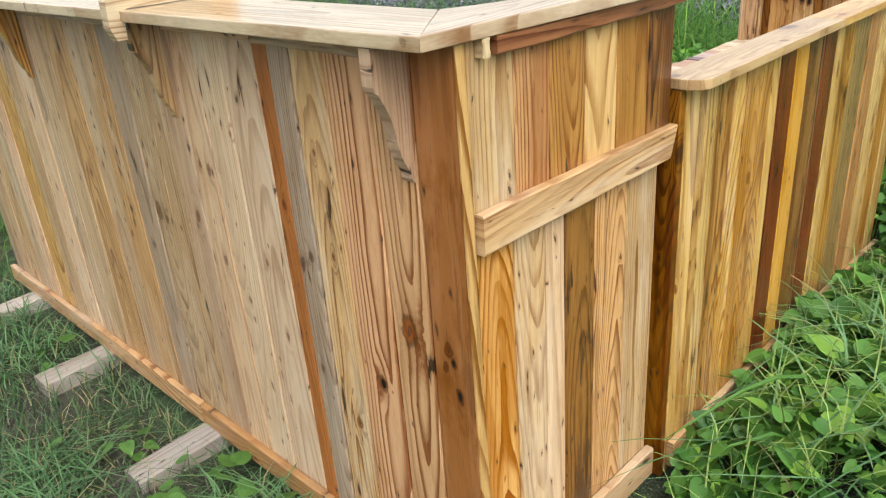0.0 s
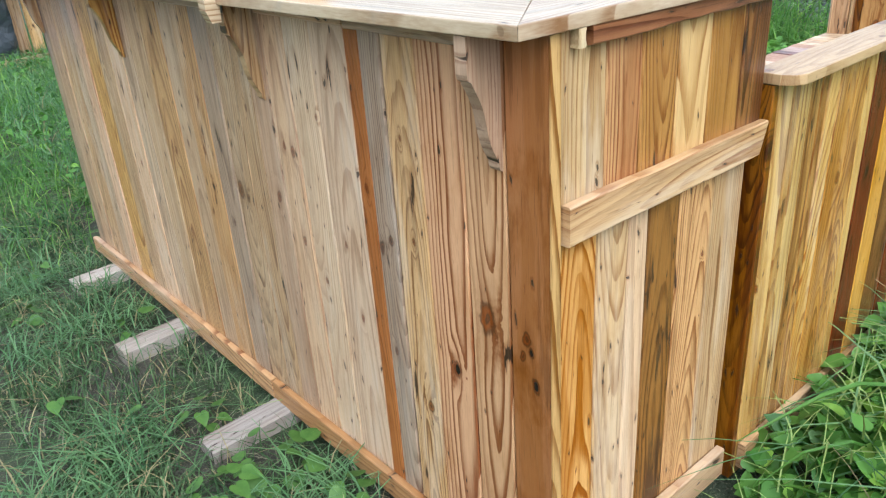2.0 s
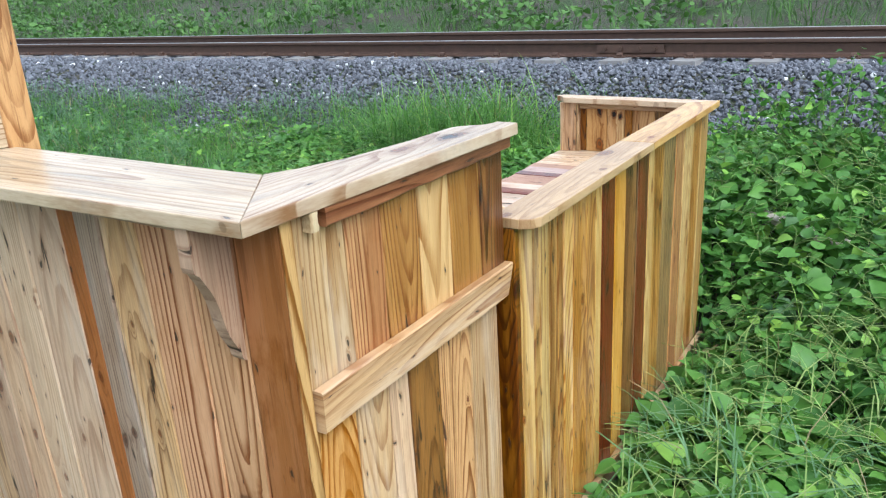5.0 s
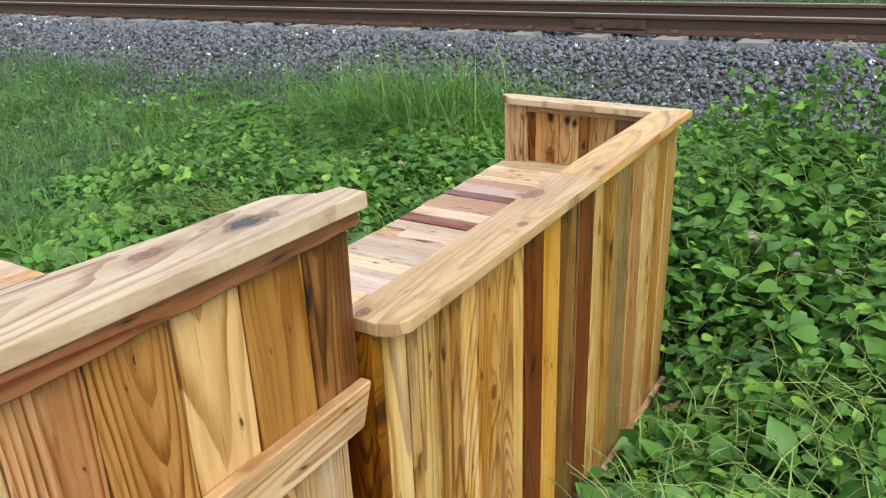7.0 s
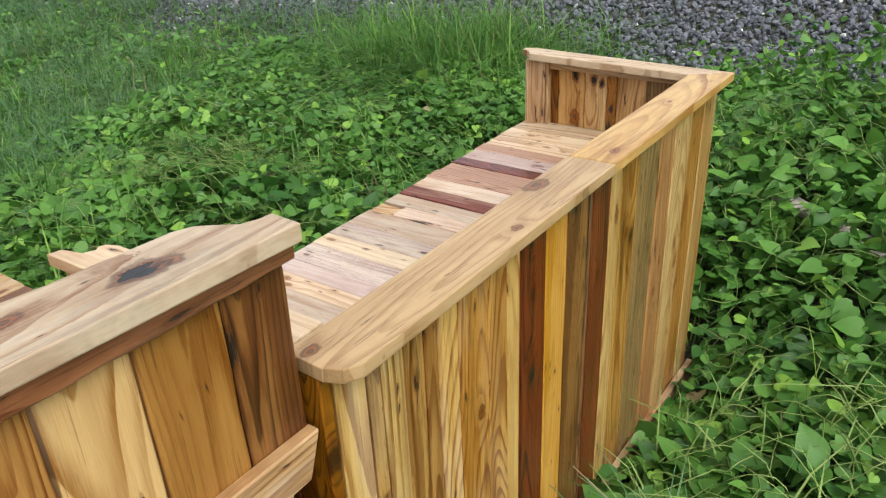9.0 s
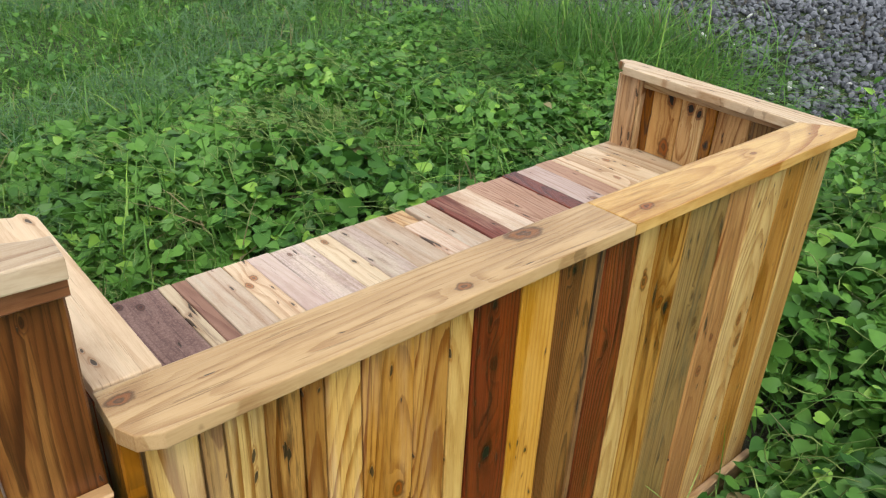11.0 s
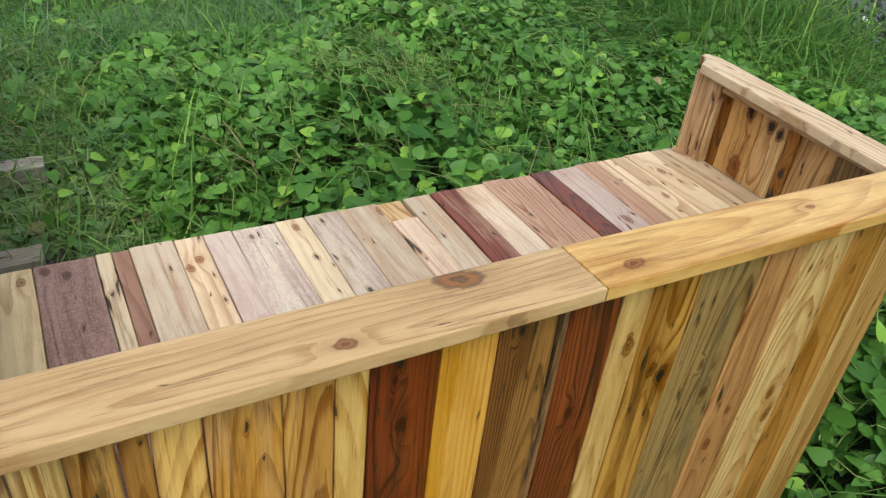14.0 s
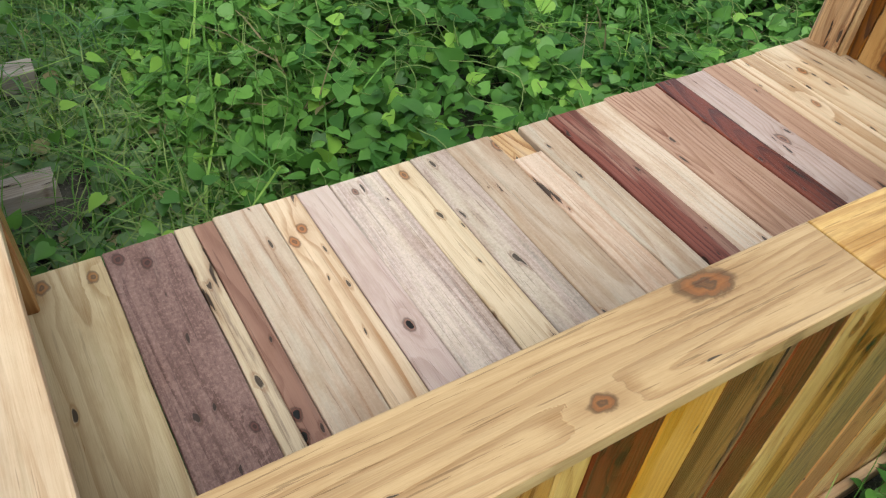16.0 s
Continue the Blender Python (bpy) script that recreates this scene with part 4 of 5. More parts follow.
def clear(x, y):
    """Nothing lies on the ends of the bearers."""
    return 0.0 if x < 1.58 and (abs(y - 2.34) < 0.11 or abs(y - 2.95) < 0.11) else 1.0


# short pieces of litter on the trodden ground inside
p = field(6500, 0.95, 2.5, 1.25, 4.2, lambda x, y: (1.0 - smooth(1.7, 2.4, x)) * clear(x, y))
scatter("leaf_litter", LEAF_V, LEAF_T, poses(np.c_[p, land_many(p) + rng.uniform(0.01, 0.05, len(p))], turns(len(p), 0.35), 0.05 * rng.uniform(0.5, 1.3, len(p))), LITTER, "cut vine leaves lying on trodden soil", "leaf litter")
p = field(9000, 0.9, 2.4, 1.2, 4.4, lambda x, y: 0.8 * off_things(x, y) * clear(x, y))
blades("clippings", np.c_[p, land_many(p) + 0.012], 0.10, 0.005, 1.7, GRASS, "cut grass strewn on trodden soil")

p = field(4500, 0.9, 2.5, 1.2, 4.4, lambda x, y: 0.8 * off_things(x, y) * clear(x, y) * (1.0 - smooth(1.9, 2.5, x)))
blades("clippings", np.c_[p, land_many(p) + 0.03], 0.13, 0.0045, 1.9, STEM, "pale cut stems strewn on trodden soil")

# tall grass behind and towards the track
def lush(x, y):
    return smooth(2.5, 4.0, y + 0.35 * max(0, x - 3)) * smooth(-0.6, 1.8, x + 0.5 * (y - 4.2) + 0.5 * noise.noise((x, y, 21.0))) * (0.45 + 0.55 * (noise.noise((x, y, 3.0)) > -0.2))


p = field(60000, -1.5, 5.6, 2.4, 11.5, lambda x, y: lush(x, y) * (x > 0.85 or y > 3.4))
blades("tall_grass", np.c_[p, land_many(p)], 0.20, 0.0065, 1.7, GRASS, "lush green grass behind the counters")
p = field(26000, 0.9, 5.7, 2.6, 10.5, lambda x, y: lush(x, y) * (noise.noise((x * 0.9, y * 0.9, 41.0)) > -0.15))
blades("bent_grass", np.c_[p, land_many(p) + rng.uniform(0.04, 0.14, len(p))], 0.15, 0.0055, 2.3, BLUEGRASS, "tangled bluish-green grass lying over itself")
p = field(9000, 0.9, 5.6, 2.4, 9.0, lambda x, y: lush(x, y) * (noise.noise((x * 1.1, y * 1.1, 6.0)) > 0.05))
blades("tall_grass", np.c_[p, land_many(p)], 0.30, 0.0065, 2.1, GRASS, "longer tufts in the grass behind the counters")
p = field(14000, 0.9, 5.4, 1.4, 8.5, lambda x, y: clear(x, y) * 0.75 * (0.3 + 0.7 * (noise.noise((x * 1.4, y * 1.4, 12.0)) > 0.0)))
scatter("small_weeds", LEAF_V, LEAF_T, poses(np.c_[p, land_many(p) + rng.uniform(0.02, 0.17, len(p))], turns(len(p), 0.45), 0.042 * rng.uniform(0.5, 1.4, len(p))), VINE, "small broad-leaved weeds among the grass", "weeds")
p = field(16000, 4.3, 5.75, 1.9, 4.6, lambda x, y: math.exp(-((x - 5.05) ** 2 / 0.16 + (y - 3.2) ** 2 / 0.45)))
blades("grass_tuft", np.c_[p, land_many(p)], 0.60, 0.007, 2.2, GRASS, "tall tuft of grass at the foot of the ballast")
p = field(7000, 1.2, 5.4, -3.0, 2.6, lambda x, y: 0.4 * off_things(x, y) * (1.0 if (y < 0.66 or x > 2.95) else 0.3))
blades("tall_grass", np.c_[p, land_many(p)], 0.30, 0.005, 0.9, GRASS, "grass growing through the vines")
# turf on the outer side of the bar
p = field(80000, -1.8, 0.80, 0.2, 5.6, lambda x, y: off_things(x, y) * (0.35 + 0.65 * smooth(-0.2, 0.15, noise.noise((x * 2.5, y * 2.5, 5.0)))) * (0.04 if ((x + 0.02) / 0.13) ** 2 + ((y - 2.10) / 0.28) ** 2 < 1.0 else 0.35 if ((x + 0.02) / 0.25) ** 2 + ((y - 2.15) / 0.5) ** 2 < 1.0 else 1.0))
blades("short_grass", np.c_[p, land_many(p)], 0.090, 0.0042, 1.4, TURF, "thin short grass beside the bar")
p = field(22000, -3.5, 3.0, 2.4, 9.0, lambda x, y: off_things(x, y) * smooth(2.6, 5.2, y + 0.6 * noise.noise((x * 1.2, y * 1.2, 14.0))) * (0.9 if x < 0.8 else 0.45))
blades("short_grass", np.c_[p, land_many(p)], 0.15, 0.005, 1.0, GRASS, "greener grass past the end of the bar")
p = field(30000, -1.9, 0.78, 0.6, 6.5, lambda x, y: off_things(x, y) * smooth(-0.05, 0.30, noise.noise((x * 2.1, y * 2.1, 25.0)) + 0.4 * noise.noise((x * 6.0, y * 6.0, 2.0))))
blades("bent_grass", np.c_[p, land_many(p) + rng.uniform(0.01, 0.06, len(p))], 0.11, 0.0042, 2.2, BLUEGRASS, "tangled clumps of bluish-green grass in the turf")
p = field(3200, -1.4, 0.75, 0.3, 4.5, lambda x, y: 0.7)
blades("dry_clippings", np.c_[p, land_many(p) + 0.02], 0.06, 0.003, 1.9, STRAW, "dry straw clippings on the turf")


# runners and tendrils over the vines
def runners(name, n, x0, x1, y0, y1, label):
    vs, fs = [], []
    while n > 0:
        x, y = random.uniform(x0, x1), random.uniform(y0, y1)
        if vine_keep(x, y) < 0.5:
            n -= 0.2
            continue
        n -= 1
        a, turn = random.uniform(0, 6.28), random.uniform(-0.5, 0.5)
        lift = random.uniform(0.0, 0.05)
        first = len(vs)
        steps = random.randint(8, 16)
        for k in range(steps):
            if off_things(x, y) == 0 or 0.66 < y < 1.28 and 1.3 < x < 2.95:
                break
            z = land(x, y) + hump(x, y) * 1.02 + 0.012 + lift * math.sin(k * 0.7)
            r = 0.0016
            for j in range(3):
                vs.append((x + r * math.cos(j * 2.1), y + r * math.sin(j * 2.1), z + r * math.cos(j * 2.1 + 1)))
            a += turn + random.uniform(-0.35, 0.35)
            x, y = x + 0.028 * math.cos(a), y + 0.028 * math.sin(a)
        rows = (len(vs) - first) // 3
        for k in range(rows - 1):
            for j in range(3):
                p0, p1 = first + k * 3 + j, first + k * 3 + (j + 1) % 3
                fs += [(p0, p1, p1 + 3), (p0, p1 + 3, p0 + 3)]
    raw_mesh(name, np.array(vs), np.array(fs), STEM, label, "vine")


runners("vine_runners", 700, 1.3, 4.6, -1.6, 1.4, "pale green runners winding over the vines")
runners("vine_runners", 520, 1.8, 4.6, 1.3, 4.2, "pale green runners winding over the vines")
runners("vine_runners", 150, 2.55, 3.25, 2.5, 3.25, "yellowish tendrils twining on top of the vines")
# narrow blades rising out of the vines
p = field(2000, 1.55, 3.9, 1.9, 4.0, lambda x, y: (noise.noise((x * 1.7, y * 1.7, 31.0)) > 0.0) * smooth(1.5, 1.9, x) * smooth(1.9, 2.5, y))
blades("grass_tuft", np.c_[p, land_many(p) + 0.5 * np.array([hump(x, y) for x, y in p])], 0.30, 0.0075, 1.5, GRASS, "arching grass blades among the vines inside")
p = field(650, 1.25, 3.6, -1.4, 0.62, lambda x, y: 0.35 + 0.65 * (noise.noise((x * 1.9, y * 1.9, 17.0)) > 0.1))
blades("grass_tuft", np.c_[p, land_many(p) + 0.5 * np.array([hump(x, y) for x, y in p])], 0.26, 0.0065, 1.6, GRASS, "arching grass blades among the vines")
p = field(420, 1.15, 2.1, -0.6, 0.64, lambda x, y: 0.45 + 0.55 * (noise.noise((x * 2.3, y * 2.3, 19.0)) > 0.0))
blades("bent_grass", np.c_[p, land_many(p) + np.array([hump(x, y) for x, y in p]) * 0.95], 0.20, 0.0055, 2.2, BLUEGRASS, "cut bluish-green grass strewn over the vines")
p = field(900, 1.2, 2.6, -0.8, 0.62, lambda x, y: 0.8)
blades("clippings", np.c_[p, land_many(p) + np.array([hump(x, y) for x, y in p])], 0.14, 0.004, 1.9, STEM, "dry pale stems lying on the vines")

# ---- railway ----
mat, nt, bsdf = material("ballast_stone", 0.85)
g = Graph(nt)
isl = g.node("ShaderNodeNewGeometry").outputs["Random Per Island"]
co = g.node("ShaderNodeTexCoord").outputs["Object"]
col = g.mix(isl, rgb(0.04, 0.043, 0.054), rgb(0.19, 0.198, 0.23))
col = g.mix(g.math("GREATER_THAN", isl, 0.992), col, rgb(0.7, 0.7, 0.68))
col = g.mix(g.math("MULTIPLY", g.noise(co, 45.0, 4.0), 0.5), col, rgb(0.10, 0.098, 0.10))
nt.links.new(col, bsdf.inputs["Base Color"])
STONE = mat
mat, nt, bsdf = material("rusty_rail_steel", 0.55)
g = Graph(nt)
co = g.node("ShaderNodeTexCoord").outputs["Object"]
col = g.mix(g.noise(co, 14.0, 5.0, 0.7), rgb(0.045, 0.026, 0.02), rgb(0.13, 0.075, 0.05))
nt.links.new(col, bsdf.inputs["Base Color"])
bsdf.inputs["Metallic"].default_value = 0.35
RUST = mat
mat, nt, bsdf = material("polished_rail_head", 0.3)
g = Graph(nt)
co = g.node("ShaderNodeTexCoord").outputs["Object"]
col = g.mix(g.noise(co, 9.0, 3.0), rgb(0.30, 0.29, 0.28), rgb(0.55, 0.55, 0.56))
nt.links.new(col, bsdf.inputs["Base Color"])
bsdf.inputs["Metallic"].default_value = 0.85
STEEL = mat
mat, nt, bsdf = material("concrete_sleeper", 0.9)
g = Graph(nt)
co = g.node("ShaderNodeTexCoord").outputs["Object"]
col = g.mix(g.noise(co, 18.0, 5.0, 0.7), rgb(0.13, 0.12, 0.115), rgb(0.25, 0.24, 0.23))
nt.links.new(col, bsdf.inputs["Base Color"])
CONCRETE = mat

RAIL_X, RAIL_Z, GAUGE = 6.72, 0.655, 1.067


def rail(x):
    sec = [(-0.062, 0), (0.062, 0), (0.062, 0.011), (0.012, 0.026), (0.008, 0.036), (0.008, 0.105), (0.034, 0.116), (0.034, 0.136), (0.029, 0.142), (-0.029, 0.142), (-0.034, 0.136), (-0.034, 0.116), (-0.008, 0.105), (-0.008, 0.036), (-0.012, 0.026), (-0.062, 0.011)]
    ys = [-60, -6, 0, 6, 14, 80]
    t = thing("rail", (x, 4.0, RAIL_Z), "rusty brown steel rail with a polished head", "rail", "rails of the track")
    bm = bmesh.new()
    rows = [[bm.verts.new((sx, y - 4.0, sz)) for sx, sz in sec] for y in ys]
    for a, b in zip(rows, rows[1:]):
        for i in range(len(sec)):
            bm.faces.new((a[i], a[(i + 1) % len(sec)], b[(i + 1) % len(sec)], b[i]))
    bmesh.ops.recalc_face_normals(bm, faces=bm.faces[:])
    part("rail_section", bm, RUST, t, Matrix.Translation((x, 4.0, RAIL_Z)))
    bm = bmesh.new()
    rows = [[bm.verts.new((sx, y - 4.0, sz)) for sx, sz in ((-0.027, 0.1425), (-0.027, 0.1445), (0.027, 0.1445), (0.027, 0.1425))] for y in ys]
    for a, b in zip(rows, rows[1:]):
        for i in range(3):
            bm.faces.new((a[i], b[i], b[i + 1], a[i + 1]))
    bmesh.ops.recalc_face_normals(bm, faces=bm.faces[:])
    part("running_surface", bm, STEEL, t, Matrix.Translation((x, 4.0, RAIL_Z)), "polished running surface")
    return t


near, far = rail(RAIL_X), rail(RAIL_X + GAUGE)


def box(bm, x0, x1, y0, y1, z0, z1, taper=0.0):
    vs = [bm.verts.new((x + (taper if x == x0 else -taper) * k, y + (taper if y == y0 else -taper) * k, z)) for z, k in ((z0, 0), (z1, 1)) for x, y in ((x0, y0), (x1, y0), (x1, y1), (x0, y1))]
    for f in ((3, 2, 1, 0), (4, 5, 6, 7), (0, 1, 5, 4), (1, 2, 6, 5), (2, 3, 7, 6), (3, 0, 4, 7)):
        bm.faces.new([vs[i] for i in f])


# joint plate with bolts on the near rail
bm = bmesh.new()
box(bm, -0.030, -0.010, -0.30, 0.30, 0.034, 0.104, 0.004)
plate = part("joint_plate", bm, RUST, near, Matrix.Translation((RAIL_X, 2.35, RAIL_Z)), "bolted rusty joint plate")
for k in (-0.22, -0.08, 0.08, 0.22):
    bm = bmesh.new()
    bmesh.ops.create_cone(bm, cap_ends=True, segments=6, radius1=0.018, radius2=0.016, depth=0.03, matrix=pose(-0.042, k, 0.07, 0, 90, 0))
    part("bolt", bm, RUST, plate, Matrix.Translation((RAIL_X, 2.35, RAIL_Z)))
# sleepers
sl = thing("railway_sleeper", (RAIL_X + GAUGE / 2, 0, RAIL_Z), "grey concrete railway sleeper half buried in ballast", "sleeper", "sleepers of the track")
bm = bmesh.new()
box(bm, -0.86, 0.86, -0.12, 0.12, -0.17, -0.002, 0.02)
part("sleeper_beam", bm, CONCRETE, sl, Matrix.Translation(sl.location))
for sx in (-GAUGE / 2, GAUGE / 2):
    for side in (-1, 1):
        bm = bmesh.new()
        bmesh.ops.create_cone(bm, cap_ends=True, segments=8, radius1=0.022, radius2=0.022, depth=0.05, matrix=pose(sx + side * 0.078, 0, 0.022, 90, 0, 0))
        box(bm, sx + side * 0.078 - 0.03, sx + side * 0.078 + 0.03, -0.045, 0.045, -0.004, 0.012)
        part("rail_clip", bm, RUST, sl, Matrix.Translation(sl.location), "rusty spring clip")
first = -8.0 + 0.22
sl.location = (RAIL_X + GAUGE / 2, first, RAIL_Z)
for k in range(1, 62):
    copy_thing(sl, Matrix.Translation((RAIL_X + GAUGE / 2, first + 0.6 * k, RAIL_Z)))

# ballast stones
bm = bmesh.new()
bmesh.ops.create_icosphere(bm, subdivisions=1, radius=0.5)
SV = np.array([v.co[:] for v in bm.verts])
ST = [[v.index for v in f.verts] for f in bm.faces]
bm.free()


def stones(name, n, x0, x1, y0, y1, size, label):
    for k in range(3):
        p = np.stack([rng.uniform(x0, x1, n // 3), rng.uniform(y0, y1, n // 3)], -1)
        z = land_many(p)
        jag = SV * rng.uniform(0.62, 1.25, (len(SV), 1)) * np.array([1.0, 0.78, 0.6])
        ob = scatter(name, jag, ST, poses(np.c_[p, z + rng.uniform(-0.004, 0.026, len(p))], turns(len(p), 0.8), size * rng.uniform(0.6, 1.3, len(p))), STONE, label, "gravel")
        ob.data.polygons.foreach_set("use_smooth", np.zeros(len(ob.data.polygons), bool))


stones("ballast", 36000, 5.0, 6.75, -2.5, 9.0, 0.046, "loose grey ballast stones of the track bed")
stones("ballast", 13000, 5.0, 6.75, 9.0, 22.0, 0.068, "loose grey ballast stones of the track bed")
stones("ballast", 6000, 6.75, 8.9, -4.0, 22.0, 0.085, "loose grey ballast stones between the rails")
stones("ballast", 2500, 5.0, 6.75, -8.0, -2.5, 0.085, "loose grey ballast stones of the track bed")

# bank beyond the track
p = field(30000, 8.9, 17.0, -8.0, 30.0, lambda x, y: 0.45 + 0.55 * (noise.noise((x * 0.5, y * 0.5, 1.0)) > -0.15))
blades("bank_grass", np.c_[p, land_many(p)], 0.34, 0.013, 1.2, WEED, "rough green grass on the bank past the track")
p = field(30000, 9.2, 20.0, -8.0, 30.0, lambda x, y: smooth(-0.1, 0.3, noise.noise((x * 0.45, y * 0.45, 8.0))))
z = land_many(p)
scatter("bank_weeds", LEAF_V, LEAF_T, poses(np.c_[p, z + rng.uniform(0.05, 0.6, len(p))], turns(len(p), 0.5), 0.095 * rng.uniform(0.5, 1.3, len(p))), WEED, "leafy weeds on the bank past the track", "weeds")

# ---- bush, weeds and the covered stack ----
def stalk(bm, pts, r0, r1, n=5):
    rows = []
    for i, c in enumerate(pts):
        r = r0 + (r1 - r0) * i / (len(pts) - 1)
        rows.append([bm.verts.new((c[0] + r * math.cos(a), c[1] + r * math.sin(a), c[2])) for a in [2 * math.pi * k / n for k in range(n)]])
    for a, b in zip(rows, rows[1:]):
        for k in range(n):
            bm.faces.new((a[k], a[(k + 1) % n], b[(k + 1) % n], b[k]))


def bush(x, y, height, spread_, count, leaf):
    base = Vector((x, y, land(x, y)))
    t = thing("bush", base, "leafy green bush growing at the foot of the ballast", "bush", "bushes by the ballast")
    bm = bmesh.new()
    tips = []
    for k in range(14):
        a, lean = random.uniform(0, 6.28), random.uniform(0.1, 1.0) * spread_
        h = height * random.uniform(0.6, 1.05)
        pts = [(lean * math.cos(a) * u ** 1.3 + 0.02 * math.sin(9 * u + k), lean * math.sin(a) * u ** 1.3, h * u) for u in (0, 0.3, 0.6, 0.85, 1.0)]
        stalk(bm, pts, 0.006, 0.0015)
        tips.append(pts)
    part("stalk", bm, STEM, t, Matrix.Translation(base))
    pos = []
    for _ in range(count):
        pts = random.choice(tips)
        u = random.uniform(0.2, 1.0)
        i = min(3, int(u * 4))
        c = Vector(pts[i]).lerp(Vector(pts[i + 1]), u * 4 - i)
        pos.append((c.x + random.gauss(0, 0.045), c.y + random.gauss(0, 0.045), c.z + random.gauss(0, 0.03)))
    v = np.asarray(LEAF_V) * np.array([1.0, 0.8, 1.0])
    ob = scatter("foliage", v, LEAF_T, poses(np.array(pos), turns(count, 0.6), leaf * rng.uniform(0.5, 1.2, count)), VINE, "", "")
    del ob["kind"]
    ob.parent = t
    return t


for x, y, h, s, c in ((4.3, 0.45, 0.92, 0.42, 1150), (4.75, 0.0, 0.95, 0.5, 1000), (4.0, 0.85, 0.60, 0.35, 750), (4.9, 1.1, 0.5, 0.4, 600), (4.2, -0.5, 0.75, 0.5, 850)):
    bush(x, y, h, s, c, 0.044)

# loose broad-leaved weeds on the turf
LEAF_ME = bpy.data.meshes.new("leaf")
LEAF_ME.from_pydata(LEAF_V, [], LEAF_T)
LEAF_ME.polygons.foreach_set("use_smooth", [True] * len(LEAF_T))
LEAF_ME.materials.append(WEED)


def weed(x, y, count, size, spread_):
    base = Vector((x, y, land(x, y)))
    t = thing("weed", base, "small broad-leaved weed in the turf", "weed", "weeds beside the bar")
    for k in range(count):
        a = 6.28 * k / count + random.uniform(-0.4, 0.4)
        d = spread_ * random.uniform(0.25, 1.0)
        m = pose(x + d * math.cos(a), y + d * math.sin(a), base.z + random.uniform(0.03, 0.10), random.uniform(-25, 25), random.uniform(-5, 25), math.degrees(a) + random.uniform(-30, 30))
        part("leaf", LEAF_ME, None, t, m @ Matrix.Diagonal((size * random.uniform(0.7, 1.2),) * 3 + (1,)))
    return t


for x, y, c, s, d in ((0.60, 1.52, 14, 0.055, 0.12), (0.45, 1.50, 8, 0.05, 0.09), (0.55, 1.83, 8, 0.05, 0.08), (0.28, 2.22, 3, 0.06, 0.03), (0.60, 2.48, 7, 0.05, 0.08), (0.45, 1.95, 2, 0.05, 0.04), (0.5, 3.2, 6, 0.05, 0.07), (0.1, 4.0, 10, 0.09, 0.15), (-0.4, 4.6, 10, 0.09, 0.16), (0.65, 1.25, 7, 0.05, 0.07), (0.35, 2.85, 5, 0.05, 0.06)):
    weed(x, y, c, s, d)


# long bent leaf lying across the corner
def ribbon(name, pts, width, mat, label):
    bm = bmesh.new()
    n = len(pts)
    rows = []
    for i, c in enumerate(pts):
        k = width * (1 - (i / (n - 1)) ** 2) / 2 + 0.0008
        c = Vector(c)
        d = (Vector(pts[min(i + 1, n - 1)]) - Vector(pts[max(i - 1, 0)])).normalized()
        s = d.cross(Vector((0, 0, 1))).normalized() * k
        rows.append([bm.verts.new(c - s), bm.verts.new(c + Vector((0, 0, -k * 0.5))), bm.verts.new(c + s)])
    for a, b in zip(rows, rows[1:]):
        bm.faces.new((a[0], a[1], b[1], b[0]))
        bm.faces.new((a[1], a[2], b[2], b[1]))
    ob = part(name, bm, mat, None)
    return tagged(ob, label, "grass leaf")


ribbon("reed_leaf", [(1.62, 0.48, 0.22), (1.55, 0.52, 0.24), (1.46, 0.56, 0.235), (1.36, 0.60, 0.21), (1.26, 0.645, 0.175)], 0.014, GRASS, "long grey-green reed leaf leaning over the vines")
ribbon("reed_leaf", [(1.55, 0.40, 0.10), (1.45, 0.48, 0.16), (1.36, 0.54, 0.15), (1.27, 0.60, 0.07)], 0.012, GRASS, "long grey-green reed leaf leaning over the vines")

# timber stack under a blue tarpaulin
mat, nt, bsdf = material("blue_tarpaulin", 0.4)
g = Graph(nt)
co = g.node("ShaderNodeTexCoord").outputs["Object"]
col = g.mix(g.noise(co, 5.0, 4.0), rgb(0.008, 0.09, 0.40), rgb(0.03, 0.22, 0.66))
nt.links.new(col, bsdf.inputs["Base Color"])
nt.links.new(g.bump(g.noise(co, 9.0, 5.0), 0.6, 0.05), bsdf.inputs["Normal"])
TARP = mat
mat, nt, bsdf = material("black_plastic_sheet", 0.3)
g = Graph(nt)
co = g.node("ShaderNodeTexCoord").outputs["Object"]
col = g.mix(g.noise(co, 4.0, 4.0), rgb(0.02, 0.025, 0.03), rgb(0.10, 0.115, 0.13))
nt.links.new(col, bsdf.inputs["Base Color"])
nt.links.new(g.bump(g.noise(co, 12.0, 5.0), 0.8, 0.05), bsdf.inputs["Normal"])
PLASTIC = mat
fr = thing("lumber_rack", (1.4, 8.0, -0.05), "pale timber frame standing in the grass", "frame")
board("rail", fr, "pine", (0.2, 7.85, 0.02), (2.6, 8.35, 0.04), (0, 0, 1), 0.09, 0.05)
board("rail", fr, "pine", (0.2, 7.85, 0.80), (2.6, 8.35, 0.86), (0, 0, 1), 0.12, 0.05)
for x in (0.3, 1.32, 2.45):
    yy = 7.83 + (x - 0.2) * 0.208
    board("post", fr, "honey", (x, yy - 0.05, -0.05), (x, yy - 0.05, 0.82), (1, 0, 0), 0.12, 0.06)
for i in range(4):
    board("panel_board", fr, "tan", (1.75 + i * 0.13, 8.6, -0.03), (1.75 + i * 0.13, 8.6, 0.8), (1, 0, 0), 0.11, 0.025)


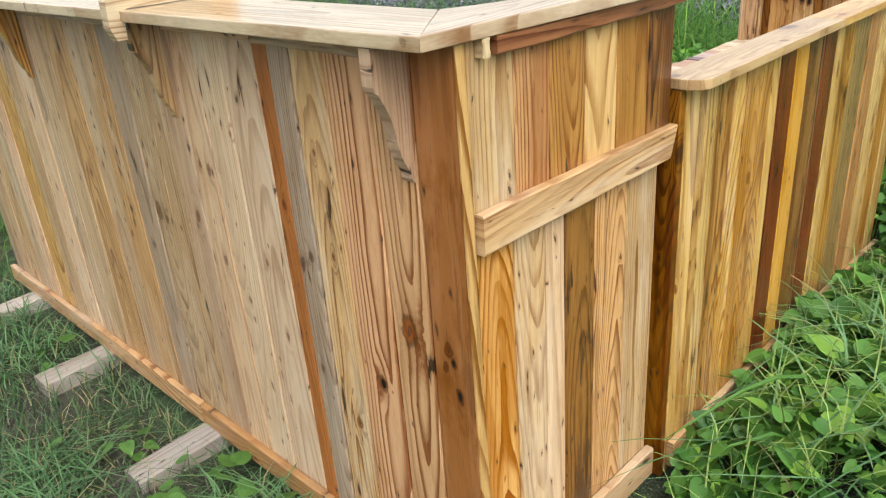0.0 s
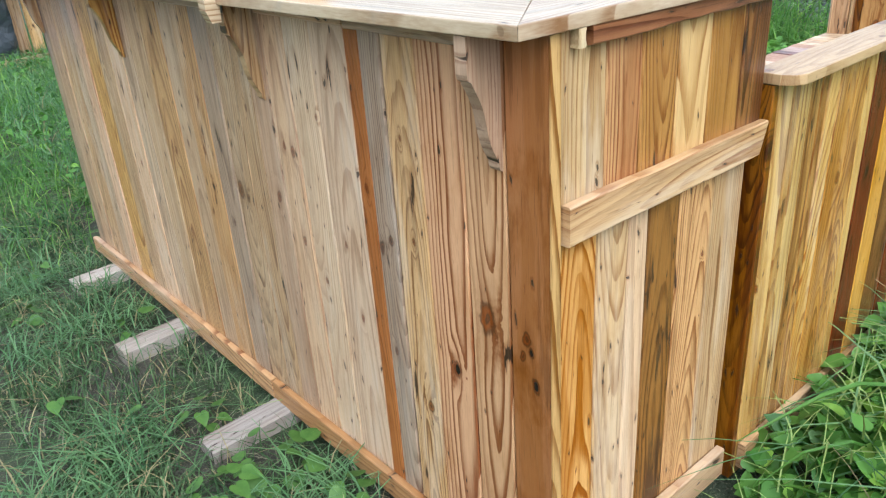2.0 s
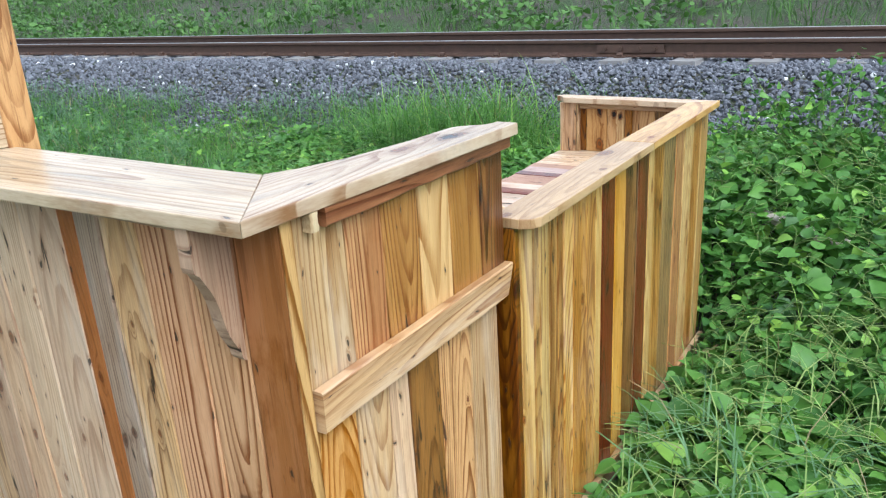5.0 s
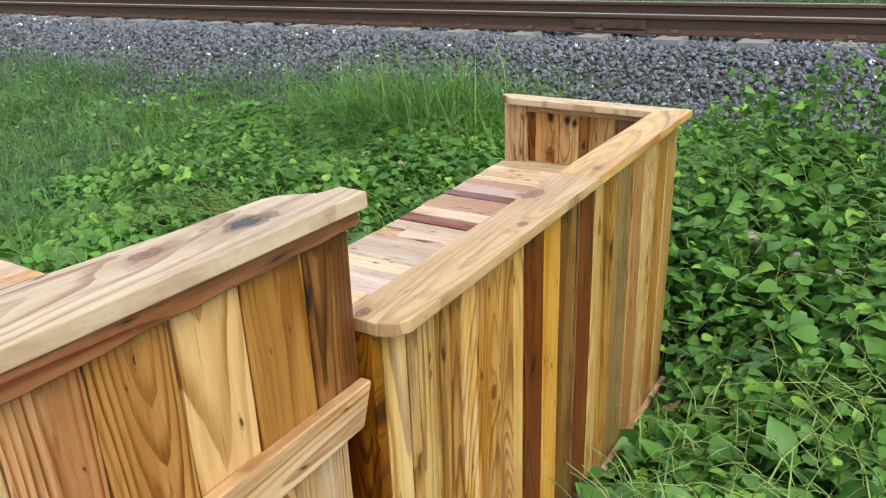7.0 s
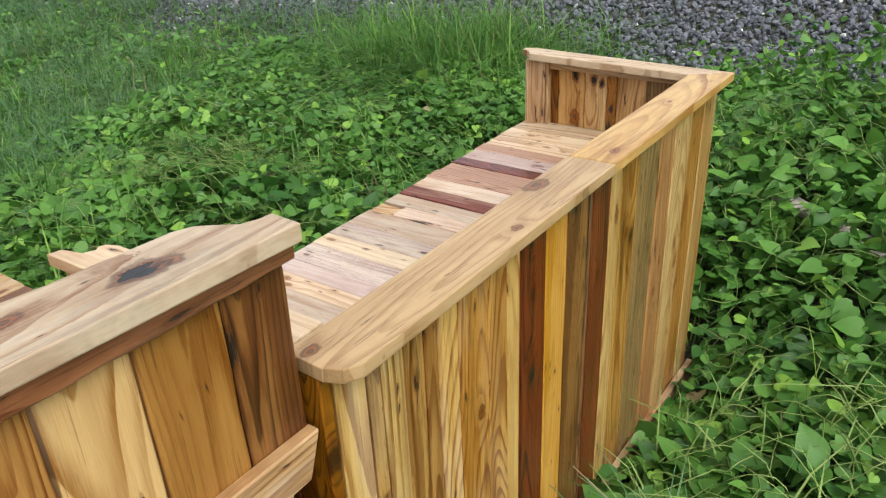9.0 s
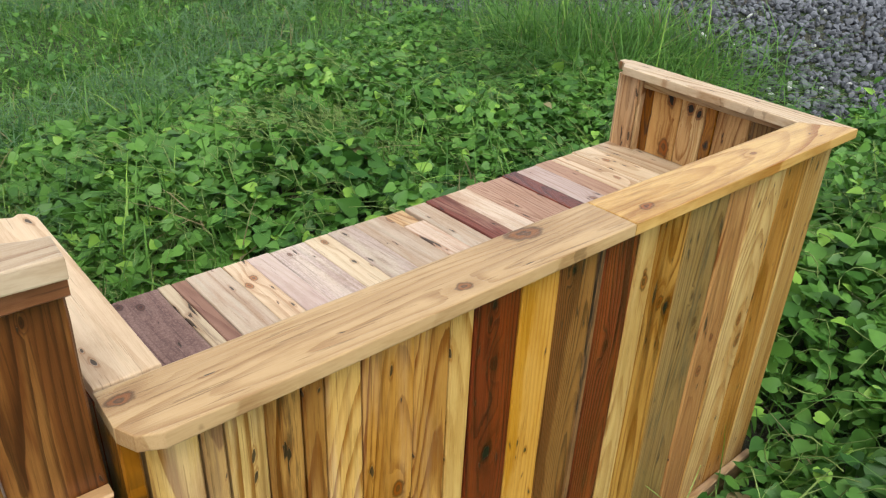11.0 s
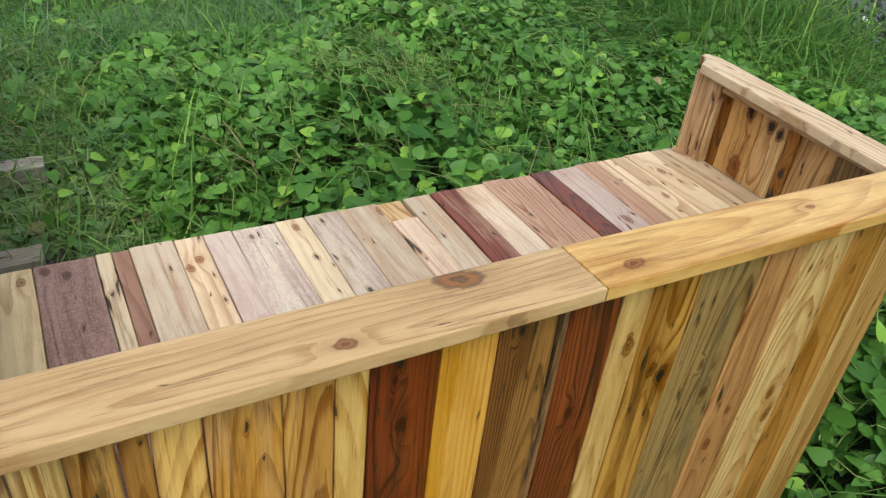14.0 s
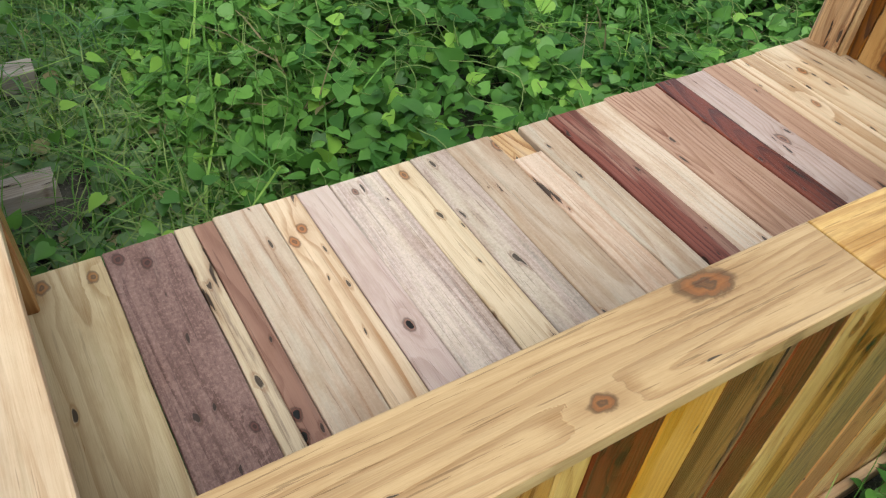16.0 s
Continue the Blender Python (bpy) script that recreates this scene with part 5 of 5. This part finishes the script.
def cloth(name, nx, ny, fn, mat, label):
    vs = [fn(i / nx, j / ny) for j in range(ny + 1) for i in range(nx + 1)]
    fs = [(j * (nx + 1) + i, j * (nx + 1) + i + 1, (j + 1) * (nx + 1) + i + 1, (j + 1) * (nx + 1) + i) for j in range(ny) for i in range(nx)]
    me = bpy.data.meshes.new(name)
    me.from_pydata(vs, [], fs)
    me.polygons.foreach_set("use_smooth", [True] * len(fs))
    me.materials.append(mat)
    ob = new(name, me)
    mod = ob.modifiers.new("thickness", "SOLIDIFY")
    mod.thickness = 0.004
    return tagged(ob, label, "sheet")


def tarp_at(u, v):
    x = -0.6 + 2.4 * u
    y = 7.68 + (x - 0.2) * 0.208
    low_edge = 0.30 + 0.60 * smooth(0.62, 1.0, u) + 0.03 * math.sin(u * 17)
    if v < 0.5:
        z = low_edge + (0.98 - low_edge) * v * 2
    else:
        y += (v - 0.5) * 2 * 1.6
        z = 0.98 + 0.10 * math.sin((v - 0.5) * 2 * math.pi)
    n = noise.noise((u * 6, v * 5, 1.0))
    return (x, y - 0.10 * n * (1 if v < 0.5 else 0), z + 0.05 * n)


cloth("tarpaulin", 40, 24, tarp_at, TARP, "wrinkled blue tarpaulin draped over a timber frame")
cloth("plastic_sheet", 30, 12, lambda u, v: (-0.2 + 2.0 * u, 8.06 + 0.4 * u + 0.12 * noise.noise((u * 7, v * 4, 3.0)), -0.02 + 0.72 * v), PLASTIC, "black plastic sheet hanging behind the frame")

# odds and ends on the ground
ob = part("grey_plank", board_mesh(0.46, 0.07, 0.022), W["raw"], None, pose(3.45, 0.47, 0.325, 4, 3, 237))
tagged(ob, "weathered grey plank lying on the vines", "plank")


def crumple(name, x, y, size, mat, label, category):
    bm = bmesh.new()
    bmesh.ops.create_icosphere(bm, subdivisions=3, radius=size)
    for v in bm.verts:
        n = noise.noise(v.co * 26) + 0.5 * noise.noise(v.co * 60)
        v.co *= 1 + 0.55 * n
        v.co.z *= 0.35
    ob = part(name, bm, mat, None, Matrix.Translation((x, y, land(x, y) + size * 0.25)))
    return tagged(ob, label, category)


mat, nt, bsdf = material("pale_wrapper", 0.4)
g = Graph(nt)
co = g.node("ShaderNodeTexCoord").outputs["Object"]
nt.links.new(g.mix(g.step(g.noise(co, 40.0, 2.0), 0.45, 0.6), rgb(0.62, 0.60, 0.48), rgb(0.40, 0.44, 0.50)), bsdf.inputs["Base Color"])
crumple("wrapper", 1.77, 3.49, 0.035, mat, "crumpled pale wrapper lying in the grass", "litter")
crumple("wrapper", 1.39, 4.44, 0.03, mat, "crumpled pale wrapper lying in the grass", "litter")
crumple("plastic_bag", 1.58, 0.33, 0.05, PLASTIC, "crumpled black plastic bag among the vines", "litter")
